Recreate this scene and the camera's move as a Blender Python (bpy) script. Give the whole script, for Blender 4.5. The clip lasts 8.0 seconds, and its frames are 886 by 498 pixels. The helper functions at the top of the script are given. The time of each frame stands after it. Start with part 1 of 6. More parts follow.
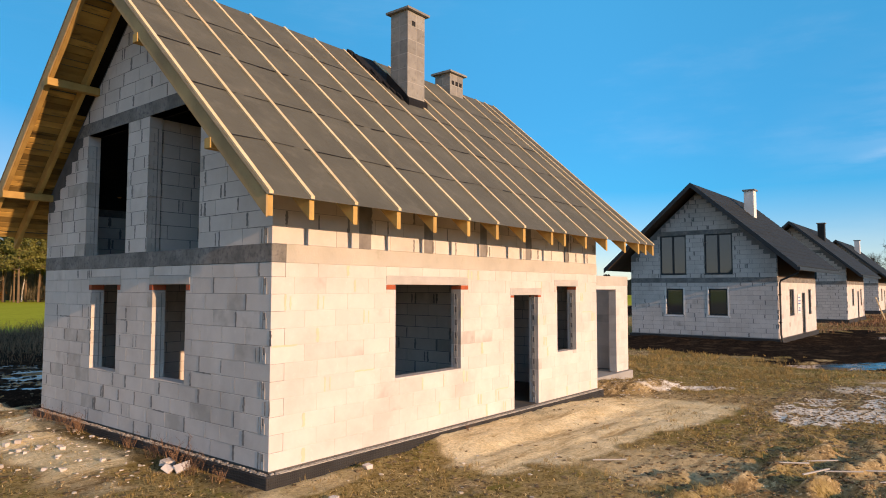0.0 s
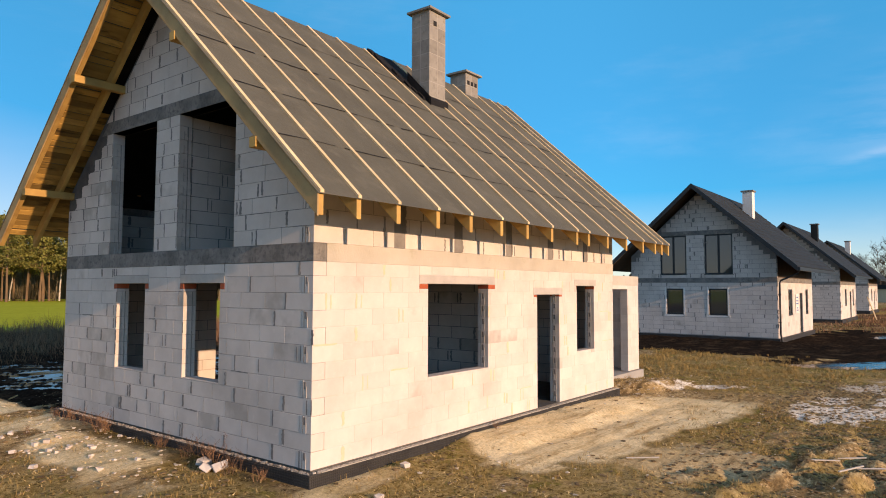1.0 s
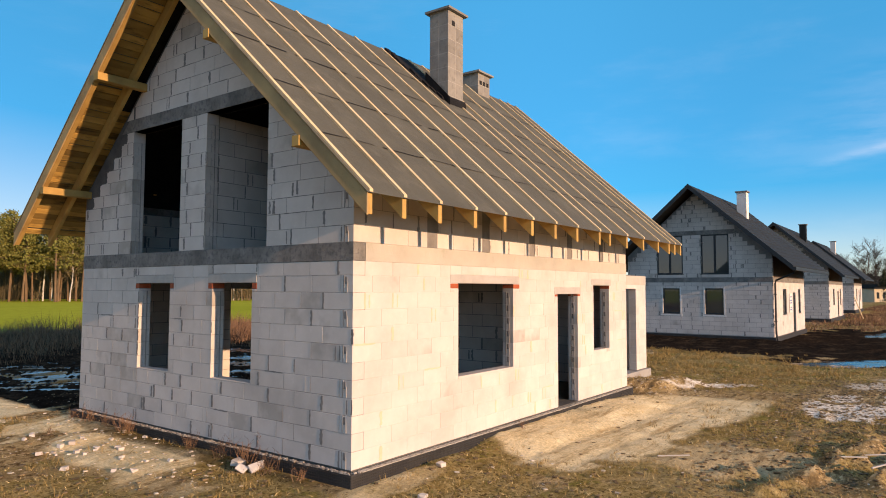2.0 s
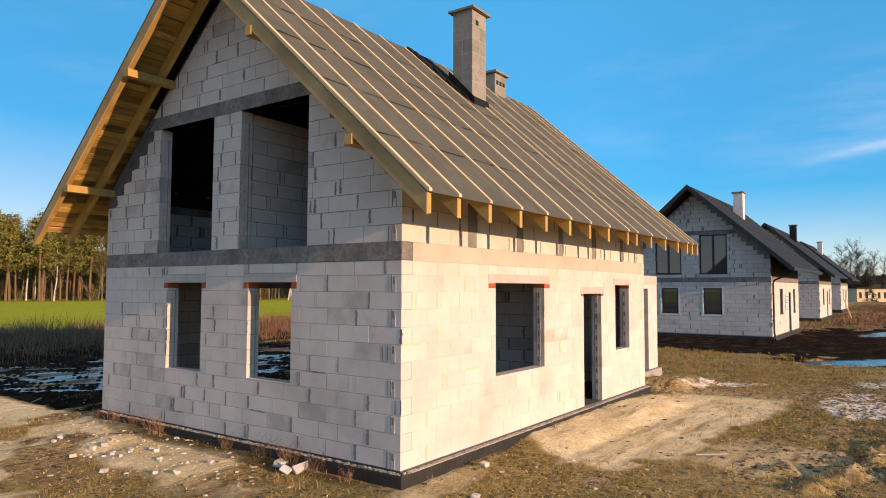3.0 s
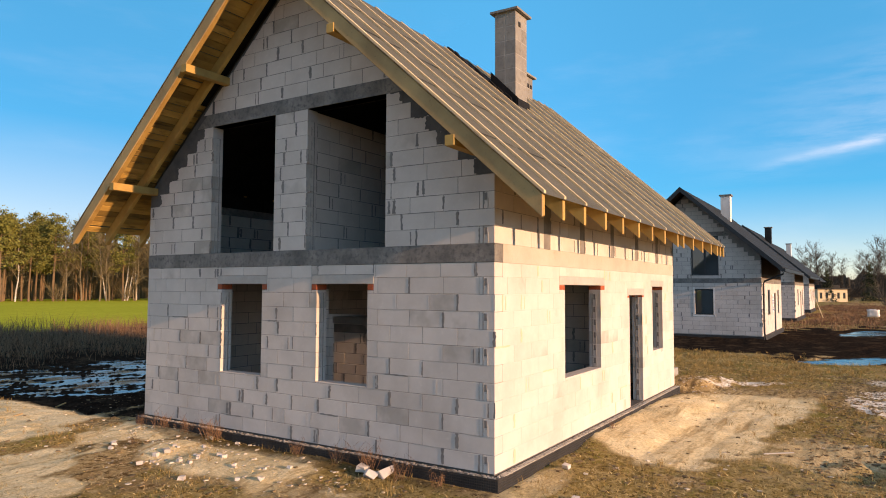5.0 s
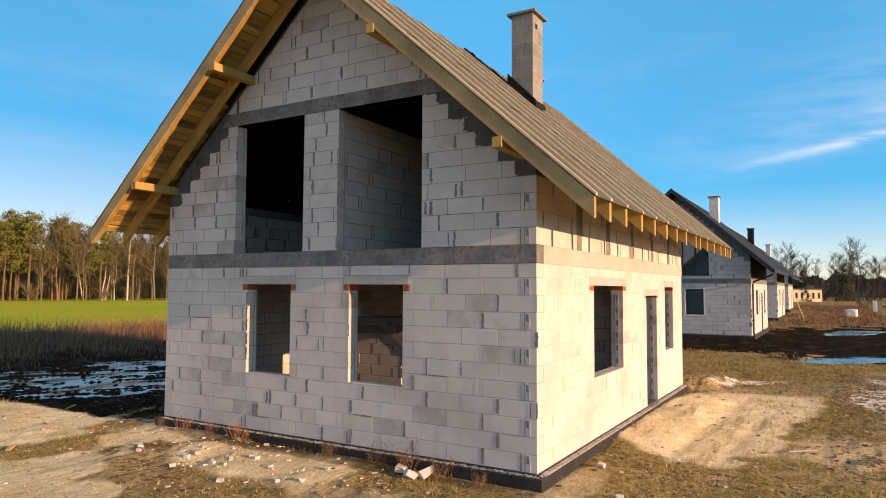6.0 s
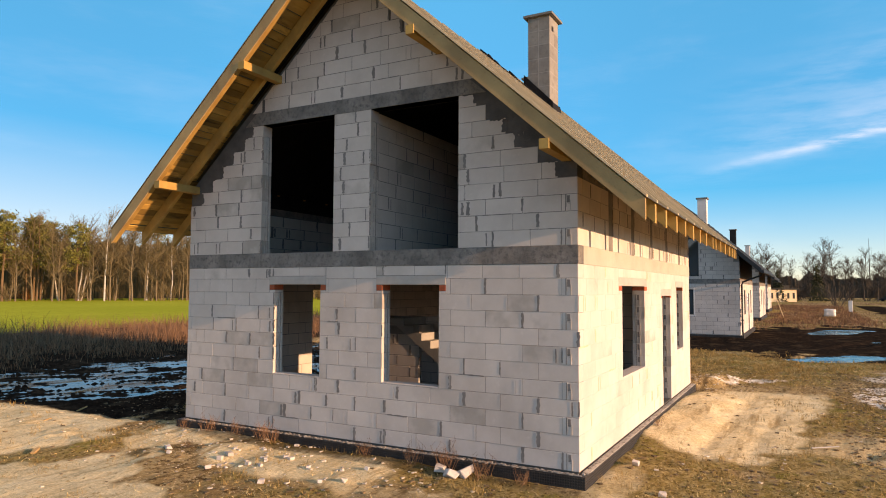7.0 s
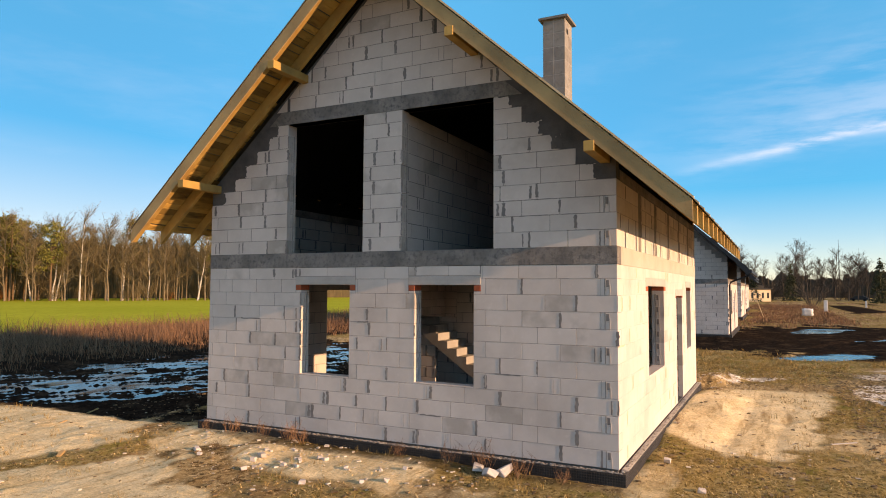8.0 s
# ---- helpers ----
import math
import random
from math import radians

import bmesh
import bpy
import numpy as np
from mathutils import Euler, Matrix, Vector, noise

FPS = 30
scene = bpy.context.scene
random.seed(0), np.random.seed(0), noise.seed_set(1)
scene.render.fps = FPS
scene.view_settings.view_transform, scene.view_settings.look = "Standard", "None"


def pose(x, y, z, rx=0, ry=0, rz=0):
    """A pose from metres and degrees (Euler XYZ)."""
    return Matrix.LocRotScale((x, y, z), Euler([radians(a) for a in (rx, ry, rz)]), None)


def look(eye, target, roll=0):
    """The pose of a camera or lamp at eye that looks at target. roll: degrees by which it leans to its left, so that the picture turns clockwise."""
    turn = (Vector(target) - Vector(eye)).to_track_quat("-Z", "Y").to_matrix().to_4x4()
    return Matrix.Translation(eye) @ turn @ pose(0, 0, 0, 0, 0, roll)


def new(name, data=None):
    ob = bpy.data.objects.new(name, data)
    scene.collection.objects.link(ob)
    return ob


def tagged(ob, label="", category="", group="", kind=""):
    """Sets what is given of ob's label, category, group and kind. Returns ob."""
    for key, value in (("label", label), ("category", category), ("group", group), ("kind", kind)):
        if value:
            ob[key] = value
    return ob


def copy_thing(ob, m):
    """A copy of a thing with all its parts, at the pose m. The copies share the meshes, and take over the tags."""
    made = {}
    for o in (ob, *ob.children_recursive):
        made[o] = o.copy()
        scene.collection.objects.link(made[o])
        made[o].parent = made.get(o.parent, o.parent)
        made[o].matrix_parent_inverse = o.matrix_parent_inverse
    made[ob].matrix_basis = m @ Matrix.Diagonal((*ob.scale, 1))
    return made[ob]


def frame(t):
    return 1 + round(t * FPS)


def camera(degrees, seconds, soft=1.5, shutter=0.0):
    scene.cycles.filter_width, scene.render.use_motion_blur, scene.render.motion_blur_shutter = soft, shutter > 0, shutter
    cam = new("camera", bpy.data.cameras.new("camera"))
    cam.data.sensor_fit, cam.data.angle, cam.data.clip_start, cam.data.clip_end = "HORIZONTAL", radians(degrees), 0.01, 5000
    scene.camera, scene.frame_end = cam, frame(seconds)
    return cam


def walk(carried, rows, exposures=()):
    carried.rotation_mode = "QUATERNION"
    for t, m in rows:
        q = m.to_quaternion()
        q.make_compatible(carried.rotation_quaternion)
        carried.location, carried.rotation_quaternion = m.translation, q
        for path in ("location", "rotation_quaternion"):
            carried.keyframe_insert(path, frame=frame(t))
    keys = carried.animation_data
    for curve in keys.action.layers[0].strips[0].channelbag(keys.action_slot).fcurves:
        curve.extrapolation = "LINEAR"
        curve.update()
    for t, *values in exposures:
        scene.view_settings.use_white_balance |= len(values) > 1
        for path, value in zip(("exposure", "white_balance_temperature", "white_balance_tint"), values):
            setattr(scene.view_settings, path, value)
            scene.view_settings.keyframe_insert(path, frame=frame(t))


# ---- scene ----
cam = camera(67.5, 8.0, soft=1.0)
PATH = [
    (0, (-5.631, -7.611, 2.492), (-4.08, -6.354, 2.612), 0.1),
    (0.5, (-5.873, -7.359, 2.49), (-4.314, -6.111, 2.61), 0.2),
    (1, (-6.119, -7.067, 2.484), (-4.547, -5.836, 2.603), 0.2),
    (1.5, (-6.348, -6.79, 2.479), (-4.762, -5.577, 2.598), 0.2),
    (3, (-7.095, -5.744, 2.473), (-5.468, -4.586, 2.591), 0.2),
    (3.5, (-7.326, -5.383, 2.478), (-5.687, -4.244, 2.596), 0.3),
    (4, (-7.568, -4.982, 2.478), (-5.914, -3.862, 2.596), 0.2),
    (4.5, (-7.79, -4.624, 2.485), (-6.122, -3.527, 2.604), 0.2),
    (6, (-8.515, -3.532, 2.506), (-6.796, -2.516, 2.624), 0.3),
    (6.5, (-8.758, -3.176, 2.502), (-7.024, -2.187, 2.622), 0.3),
    (7, (-9.004, -2.775, 2.501), (-7.252, -1.817, 2.62), 0.3),
    (7.5, (-9.237, -2.407, 2.497), (-7.47, -1.479, 2.617), 0.3),
    (8, (-9.47, -2.0, 2.502), (-7.686, -1.104, 2.621), 0.3),
]
walk(cam, [(t, look(eye, target, roll)) for t, eye, target, roll in PATH], exposures=((0.0, 1.50, 8600, 30), (4.0, 1.65, 9200, 33), (8.0, 1.80, 10300, 35)))

# ---- light ----
SUN_TRAVEL = Vector((0.062, 1.0, -0.214)).normalized()
sun_data = bpy.data.lights.new("sun", "SUN")
sun_data.energy, sun_data.angle, sun_data.color = 1.9, radians(0.5), (1.0, 0.80, 0.56)
sun = new("sun", sun_data)
sun.matrix_world = look((0, 0, 30), Vector((0, 0, 30)) + SUN_TRAVEL)


def make_world():
    world = bpy.data.worlds.new("winter_sky")
    scene.world = world
    world.use_nodes = True
    nt = world.node_tree
    nt.nodes.clear()
    N, L = nt.nodes.new, nt.links.new
    out, bg, sky = N("ShaderNodeOutputWorld"), N("ShaderNodeBackground"), N("ShaderNodeTexSky")
    sky.sky_type, sky.sun_disc = "NISHITA", False
    sky.sun_elevation = math.asin(-SUN_TRAVEL.z)
    sky.sun_rotation = math.atan2(-SUN_TRAVEL.x, -SUN_TRAVEL.y)
    sky.altitude, sky.air_density, sky.dust_density, sky.ozone_density = 4000, 1.0, 0.0, 2.6
    tc = N("ShaderNodeTexCoord")
    axes = N("ShaderNodeSeparateXYZ")
    L(tc.outputs["Generated"], axes.inputs["Vector"])

    def math_of(kind, *args):
        n = N("ShaderNodeMath")
        n.operation = kind
        for k, v in enumerate(args):
            if isinstance(v, (int, float)):
                n.inputs[k].default_value = v
            else:
                L(v, n.inputs[k])
        return n.outputs["Value"]

    def mapped(v, lo, hi, to_lo=0.0, to_hi=1.0, smooth=True):
        r = N("ShaderNodeMapRange")
        r.interpolation_type = "SMOOTHSTEP" if smooth else "LINEAR"
        for k, w in (("From Min", lo), ("From Max", hi), ("To Min", to_lo), ("To Max", to_hi)):
            r.inputs[k].default_value = w
        L(v, r.inputs["Value"])
        return r.outputs["Result"]

    def noise_of(scale, detail, stretch):
        mp, n = N("ShaderNodeMapping"), N("ShaderNodeTexNoise")
        mp.inputs["Scale"].default_value = stretch
        n.inputs["Scale"].default_value, n.inputs["Detail"].default_value, n.inputs["Roughness"].default_value = scale, detail, 0.6
        L(tc.outputs["Generated"], mp.inputs["Vector"])
        L(mp.outputs["Vector"], n.inputs["Vector"])
        return n.outputs["Fac"]

    x, y, z = (axes.outputs[k] for k in "XYZ")
    # deep blue across the sun's line, paler opposite the sun, near the horizon and overhead
    hsv = N("ShaderNodeHueSaturation")
    sat = math_of("MULTIPLY", mapped(z, 0.0, 0.35, 1.12, 1.90, False), mapped(z, 0.40, 0.80, 1.0, 0.38))
    sat = math_of("MULTIPLY", sat, mapped(y, 0.35, 0.90, 1.0, 0.84))
    L(math_of("MULTIPLY", sat, mapped(x, -0.3, 0.4, 0.72, 1.0)), hsv.inputs["Saturation"])
    L(mapped(z, 0.0, 0.4, 0.492, 0.480, False), hsv.inputs["Hue"])
    val = math_of("MULTIPLY", mapped(z, 0.0, 0.4, 0.44, 1.14, False), mapped(y, 0.35, 0.90, 1.0, 0.63))
    L(val, hsv.inputs["Value"])
    L(sky.outputs["Color"], hsv.inputs["Color"])
    # one long thin wisp of cirrus and a faint veil
    ahead = math_of("MAXIMUM", x, 0.05)
    u, v = math_of("DIVIDE", y, ahead), math_of("DIVIDE", z, ahead)
    torn = noise_of(3.2, 7, (1.0, 1.6, 9.0))
    wave = math_of("MULTIPLY", math_of("SUBTRACT", noise_of(5.0, 4, (1.0, 1.0, 1.0)), 0.5), 0.022)
    line = math_of("ADD", math_of("MULTIPLY_ADD", u, 0.17, v), wave)
    cover = None
    for mid, wide, lo, hi, strong in ((0.190, 0.0060, 0.17, -0.08, 0.33), (0.203, 0.030, 0.30, -0.15, 0.12), (0.270, 0.05, 0.25, -0.2, 0.10)):
        d = math_of("DIVIDE", math_of("SUBTRACT", line, mid), wide)
        g = math_of("POWER", 2.718, math_of("MULTIPLY", math_of("MULTIPLY", d, d), -1.0))
        g = math_of("MULTIPLY", g, math_of("MULTIPLY", mapped(u, lo, hi), strong))
        cover = g if cover is None else math_of("ADD", cover, g)
    cover = math_of("MULTIPLY", cover, mapped(torn, 0.36, 0.62))
    cover = math_of("MULTIPLY", cover, mapped(x, 0.2, 0.5))
    veil = math_of("MULTIPLY", mapped(noise_of(2.4, 6, (1.0, 1.4, 5.0)), 0.48, 0.80), 0.045)
    mix = N("ShaderNodeMixRGB")
    mix.inputs["Color2"].default_value = (3.6, 4.0, 4.5, 1)
    L(math_of("MINIMUM", math_of("ADD", cover, veil), 0.8), mix.inputs["Fac"])
    L(hsv.outputs["Color"], mix.inputs["Color1"])
    L(mix.outputs["Color"], bg.inputs["Color"])
    bg.inputs["Strength"].default_value = 0.125
    L(bg.outputs["Background"], out.inputs["Surface"])


make_world()


# ---- materials ----
def surface(name, a, b, size=1.0, rough=0.85, bump=0.3, bump_size=0.02, c=None, c_size=0.15, c_share=0.35,
            vary=0.0, island=False, metal=0.0, spec=0.3, stretch=(1, 1, 1), coarse=0.0, objspace=False):
    """A matt surface: colours a and b mixed at a large size, c in smaller flecks, a fine relief,
    and an own lightness for each piece."""
    m = bpy.data.materials.new(name)
    m.use_nodes = True
    nt = m.node_tree
    N, L = nt.nodes.new, nt.links.new
    p = nt.nodes["Principled BSDF"]
    p.inputs["Roughness"].default_value, p.inputs["Metallic"].default_value = rough, metal
    p.inputs["Specular IOR Level"].default_value = spec
    if objspace:
        pos = N("ShaderNodeTexCoord").outputs["Object"]
    else:
        pos = N("ShaderNodeNewGeometry").outputs["Position"]
    mp = N("ShaderNodeMapping")
    mp.inputs["Scale"].default_value = stretch
    L(pos, mp.inputs["Vector"])

    def noise_of(scale, detail, rough_=0.6):
        n = N("ShaderNodeTexNoise")
        n.inputs["Scale"].default_value, n.inputs["Detail"].default_value, n.inputs["Roughness"].default_value = scale, detail, rough_
        L(mp.outputs["Vector"], n.inputs["Vector"])
        return n.outputs["Fac"]

    def spread(fac, lo, hi):
        r = N("ShaderNodeMapRange")
        r.inputs["From Min"].default_value, r.inputs["From Max"].default_value = lo, hi
        L(fac, r.inputs["Value"])
        return r.outputs["Result"]

    def mixed(fac, x, y, kind="MIX"):
        n = N("ShaderNodeMixRGB")
        n.blend_type = kind
        for k, v in (("Fac", fac), ("Color1", x), ("Color2", y)):
            if isinstance(v, (int, float)):
                n.inputs[k].default_value = v
            elif isinstance(v, tuple):
                n.inputs[k].default_value = (*v, 1)
            else:
                L(v, n.inputs[k])
        return n.outputs["Color"]

    col = mixed(spread(noise_of(1 / size, 4), 0.33, 0.67), a, b)
    if c:
        col = mixed(spread(noise_of(1 / c_size, 5), 1 - c_share - 0.12, 1 - c_share + 0.12), col, c)
    if vary:
        if island:
            rnd = N("ShaderNodeNewGeometry").outputs["Random Per Island"]
        else:
            rnd = N("ShaderNodeObjectInfo").outputs["Random"]
        r = N("ShaderNodeMapRange")
        r.inputs["To Min"].default_value, r.inputs["To Max"].default_value = 1 - vary, 1 + vary * 0.35
        L(rnd, r.inputs["Value"])
        g = N("ShaderNodeCombineXYZ")
        for k in ("X", "Y", "Z"):
            L(r.outputs["Result"], g.inputs[k])
        col = mixed(1.0, col, g.outputs["Vector"], "MULTIPLY")
    L(col, p.inputs["Base Color"])
    if bump:
        bm_ = N("ShaderNodeBump")
        bm_.inputs["Strength"].default_value, bm_.inputs["Distance"].default_value = bump, bump_size
        h = noise_of(0.6 / bump_size, 6, 0.7)
        if coarse:
            add = N("ShaderNodeMath")
            add.operation = "MULTIPLY_ADD"
            add.inputs[1].default_value = coarse
            L(noise_of(0.08 / bump_size, 3), add.inputs[0])
            L(h, add.inputs[2])
            h = add.outputs["Value"]
        L(h, bm_.inputs["Height"])
        L(bm_.outputs["Normal"], p.inputs["Normal"])
    return m


def block_material(name, island):
    """Aerated concrete: pale grey, slightly bluish when dry; one block in six still dark with damp, with uneven edges to the stain."""
    m = surface(name, (0.615, 0.56, 0.52), (0.545, 0.495, 0.46), 0.5, 0.92, 0.25, 0.012, c=(0.655, 0.595, 0.555), c_size=0.09, c_share=0.3,
                vary=0.07, island=island)
    nt = m.node_tree
    N, L = nt.nodes.new, nt.links.new
    p = nt.nodes["Principled BSDF"]
    old = p.inputs["Base Color"].links[0].from_socket
    if island:
        rnd = N("ShaderNodeNewGeometry").outputs["Random Per Island"]
    else:
        rnd = N("ShaderNodeObjectInfo").outputs["Random"]
    mul, frac = N("ShaderNodeMath"), N("ShaderNodeMath")
    mul.operation, frac.operation = "MULTIPLY", "FRACT"
    mul.inputs[1].default_value = 7.31
    L(rnd, mul.inputs[0])
    L(mul.outputs["Value"], frac.inputs[0])
    n = N("ShaderNodeTexNoise")
    n.inputs["Scale"].default_value, n.inputs["Detail"].default_value = 2.6, 3
    L(N("ShaderNodeNewGeometry").outputs["Position"], n.inputs["Vector"])
    add = N("ShaderNodeMath")
    add.operation = "MULTIPLY_ADD"
    add.inputs[1].default_value = 0.35
    L(n.outputs["Fac"], add.inputs[0])
    L(frac.outputs["Value"], add.inputs[2])
    r = N("ShaderNodeMapRange")
    r.inputs["From Min"].default_value, r.inputs["From Max"].default_value, r.inputs["To Max"].default_value = 1.10, 1.18, 0.62
    L(add.outputs["Value"], r.inputs["Value"])
    mix = N("ShaderNodeMixRGB")
    mix.inputs["Color2"].default_value = (0.325, 0.295, 0.262, 1)
    L(r.outputs["Result"], mix.inputs["Fac"])
    L(old, mix.inputs["Color1"])
    # clouds of damp and cement dust that run over several blocks
    n2, r2, cloud = N("ShaderNodeTexNoise"), N("ShaderNodeMapRange"), N("ShaderNodeMixRGB")
    n2.inputs["Scale"].default_value, n2.inputs["Detail"].default_value, n2.inputs["Roughness"].default_value = 0.75, 7, 0.62
    L(N("ShaderNodeNewGeometry").outputs["Position"], n2.inputs["Vector"])
    r2.inputs["From Min"].default_value, r2.inputs["From Max"].default_value, r2.inputs["To Max"].default_value = 0.48, 0.66, 0.38
    L(n2.outputs["Fac"], r2.inputs["Value"])
    cloud.blend_type = "MULTIPLY"
    cloud.inputs["Color2"].default_value = (0.70, 0.67, 0.64, 1)
    L(r2.outputs["Result"], cloud.inputs["Fac"])
    L(mix.outputs["Color"], cloud.inputs["Color1"])
    L(cloud.outputs["Color"], p.inputs["Base Color"])
    return m


M_BLOCK = block_material("aerated_block", False)
M_BLOCKS = block_material("aerated_blocks", True)
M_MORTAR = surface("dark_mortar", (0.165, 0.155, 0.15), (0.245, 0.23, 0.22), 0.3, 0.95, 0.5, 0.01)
# lighter copy of the mortar, with the sun's brightening put into its colour
M_MORTAR_LIT = surface("lit_mortar", (0.58, 0.55, 0.52), (0.48, 0.46, 0.43), 0.3, 0.95, 0.5, 0.01)
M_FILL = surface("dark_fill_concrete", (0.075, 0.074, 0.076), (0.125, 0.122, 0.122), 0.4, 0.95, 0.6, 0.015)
M_SMEAR = surface("ochre_mortar", (0.66, 0.54, 0.38), (0.56, 0.46, 0.33), 0.3, 0.95, 0.4, 0.008)
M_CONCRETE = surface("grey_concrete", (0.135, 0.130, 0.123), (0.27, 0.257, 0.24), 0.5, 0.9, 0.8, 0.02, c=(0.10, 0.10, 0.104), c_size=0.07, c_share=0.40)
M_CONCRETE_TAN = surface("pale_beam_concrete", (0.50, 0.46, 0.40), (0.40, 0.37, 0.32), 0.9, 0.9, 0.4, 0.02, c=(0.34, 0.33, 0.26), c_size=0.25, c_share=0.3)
M_LINTEL = surface("lintel_concrete", (0.46, 0.43, 0.40), (0.38, 0.355, 0.33), 0.3, 0.88, 0.3, 0.01)
M_SLAB = surface("slab_concrete", (0.34, 0.33, 0.31), (0.25, 0.24, 0.23), 0.8, 0.9, 0.3, 0.02, c=(0.4, 0.38, 0.35), c_size=0.2)
M_RED = surface("red_brick", (0.42, 0.10, 0.045), (0.33, 0.075, 0.035), 0.1, 0.9, 0.3, 0.008)
M_WOOD = surface("pine_timber", (0.52, 0.32, 0.10), (0.38, 0.22, 0.07), 0.35, 0.75, 0.3, 0.006, c=(0.25, 0.14, 0.05), c_size=0.08, c_share=0.22, vary=0.2)
M_WOOD_OLD = surface("weathered_timber", (0.50, 0.325, 0.15), (0.33, 0.21, 0.10), 0.7, 0.85, 0.4, 0.008, c=(0.17, 0.115, 0.062), c_size=0.045, c_share=0.26, vary=0.1)
M_BOARD = surface("rough_board", (0.54, 0.33, 0.095), (0.33, 0.19, 0.055), 0.25, 0.85, 0.5, 0.01, c=(0.028, 0.017, 0.009), c_size=0.16, c_share=0.34, vary=0.62, stretch=(0.3, 1, 1))
M_BATTEN = surface("new_batten", (0.74, 0.57, 0.36), (0.64, 0.46, 0.26), 0.4, 0.8, 0.2, 0.006, vary=0.15)
M_FELT = surface("roof_membrane", (0.104, 0.100, 0.078), (0.080, 0.077, 0.060), 0.9, 0.8, 0.5, 0.03, c=(0.130, 0.122, 0.096), c_size=0.35, c_share=0.35, coarse=1.5)
# membrane of seams and flashing; also colours the added sheets of shade
M_FELT_AND_SHADE = surface("black_membrane_and_shade", (0.010, 0.010, 0.011), (0.018, 0.018, 0.019), 0.3, 0.8, 0.7, 0.03, spec=0.12, coarse=2.0)
M_PLINTH = surface("dimpled_membrane", (0.024, 0.023, 0.023), (0.040, 0.038, 0.036), 0.4, 0.6, 0.5, 0.015)
M_PERLITE = surface("white_granules", (0.50, 0.46, 0.41), (0.12, 0.11, 0.10), 0.05, 0.9, 0.8, 0.015)
M_CHIMNEY = surface("chimney_concrete", (0.275, 0.26, 0.23), (0.215, 0.20, 0.18), 0.3, 0.92, 0.4, 0.01, c=(0.16, 0.148, 0.13), c_size=0.12, vary=0.2)
M_JOINT = surface("chimney_joint", (0.34, 0.32, 0.285), (0.29, 0.272, 0.243), 0.3, 0.95, 0.3, 0.01)
# floor and ceiling concrete, the rooms' dimness put into its colour
M_DIM_SLAB = surface("dimmed_slab_concrete", (0.125, 0.118, 0.108), (0.085, 0.08, 0.075), 0.8, 0.85, 0.3, 0.02, c=(0.16, 0.15, 0.135), c_size=0.2)
M_HOLLOW_SHADE = surface("hollow_shade", (0.012, 0.012, 0.012), (0.018, 0.018, 0.018), 0.3, 0.9, 0)

# ---- building helpers ----
CHAMFER_BOXES = {}


def link(name, mesh, mat, parent=None, label=""):
    if mat and not mesh.materials:
        mesh.materials.append(mat)
    ob = new(name, mesh)
    if parent:
        ob.parent = parent
    if label:
        ob["label"] = label
    return ob


def part(name, bm, mat, parent=None, label="", smooth=False):
    me = bpy.data.meshes.new(name)
    bm.to_mesh(me)
    bm.free()
    if smooth:
        me.polygons.foreach_set("use_smooth", [True] * len(me.polygons))
    return link(name, me, mat, parent, label)


def thing(name, label, category, at=(0, 0, 0), group="", kind=""):
    ob = new(name)
    ob.location = at
    return tagged(ob, label, category, group, kind)


def box(bm, x0, x1, y0, y1, z0, z1, m=None):
    vs = [bm.verts.new((x, y, z)) for x in (x0, x1) for y in (y0, y1) for z in (z0, z1)]
    if m:
        for v in vs:
            v.co = m @ v.co
    for f in ((0, 1, 3, 2), (4, 6, 7, 5), (0, 4, 5, 1), (2, 3, 7, 6), (0, 2, 6, 4), (1, 5, 7, 3)):
        bm.faces.new([vs[i] for i in f])
    return vs


def slab(bm, outline, axis, lo, hi):
    """A flat polygon (pairs of numbers in the two axes left over, in order) made thick along an axis."""
    ax = "xyz".index(axis)

    def place(pair, w):
        p = list(pair)
        p.insert(ax, w)
        return bm.verts.new(p)
    a, b = [place(q, lo) for q in outline], [place(q, hi) for q in outline]
    bm.faces.new(a)
    bm.faces.new(b[::-1])
    for i in range(len(a)):
        j = (i + 1) % len(a)
        bm.faces.new((a[j], a[i], b[i], b[j]))
    bmesh.ops.recalc_face_normals(bm, faces=bm.faces[:])


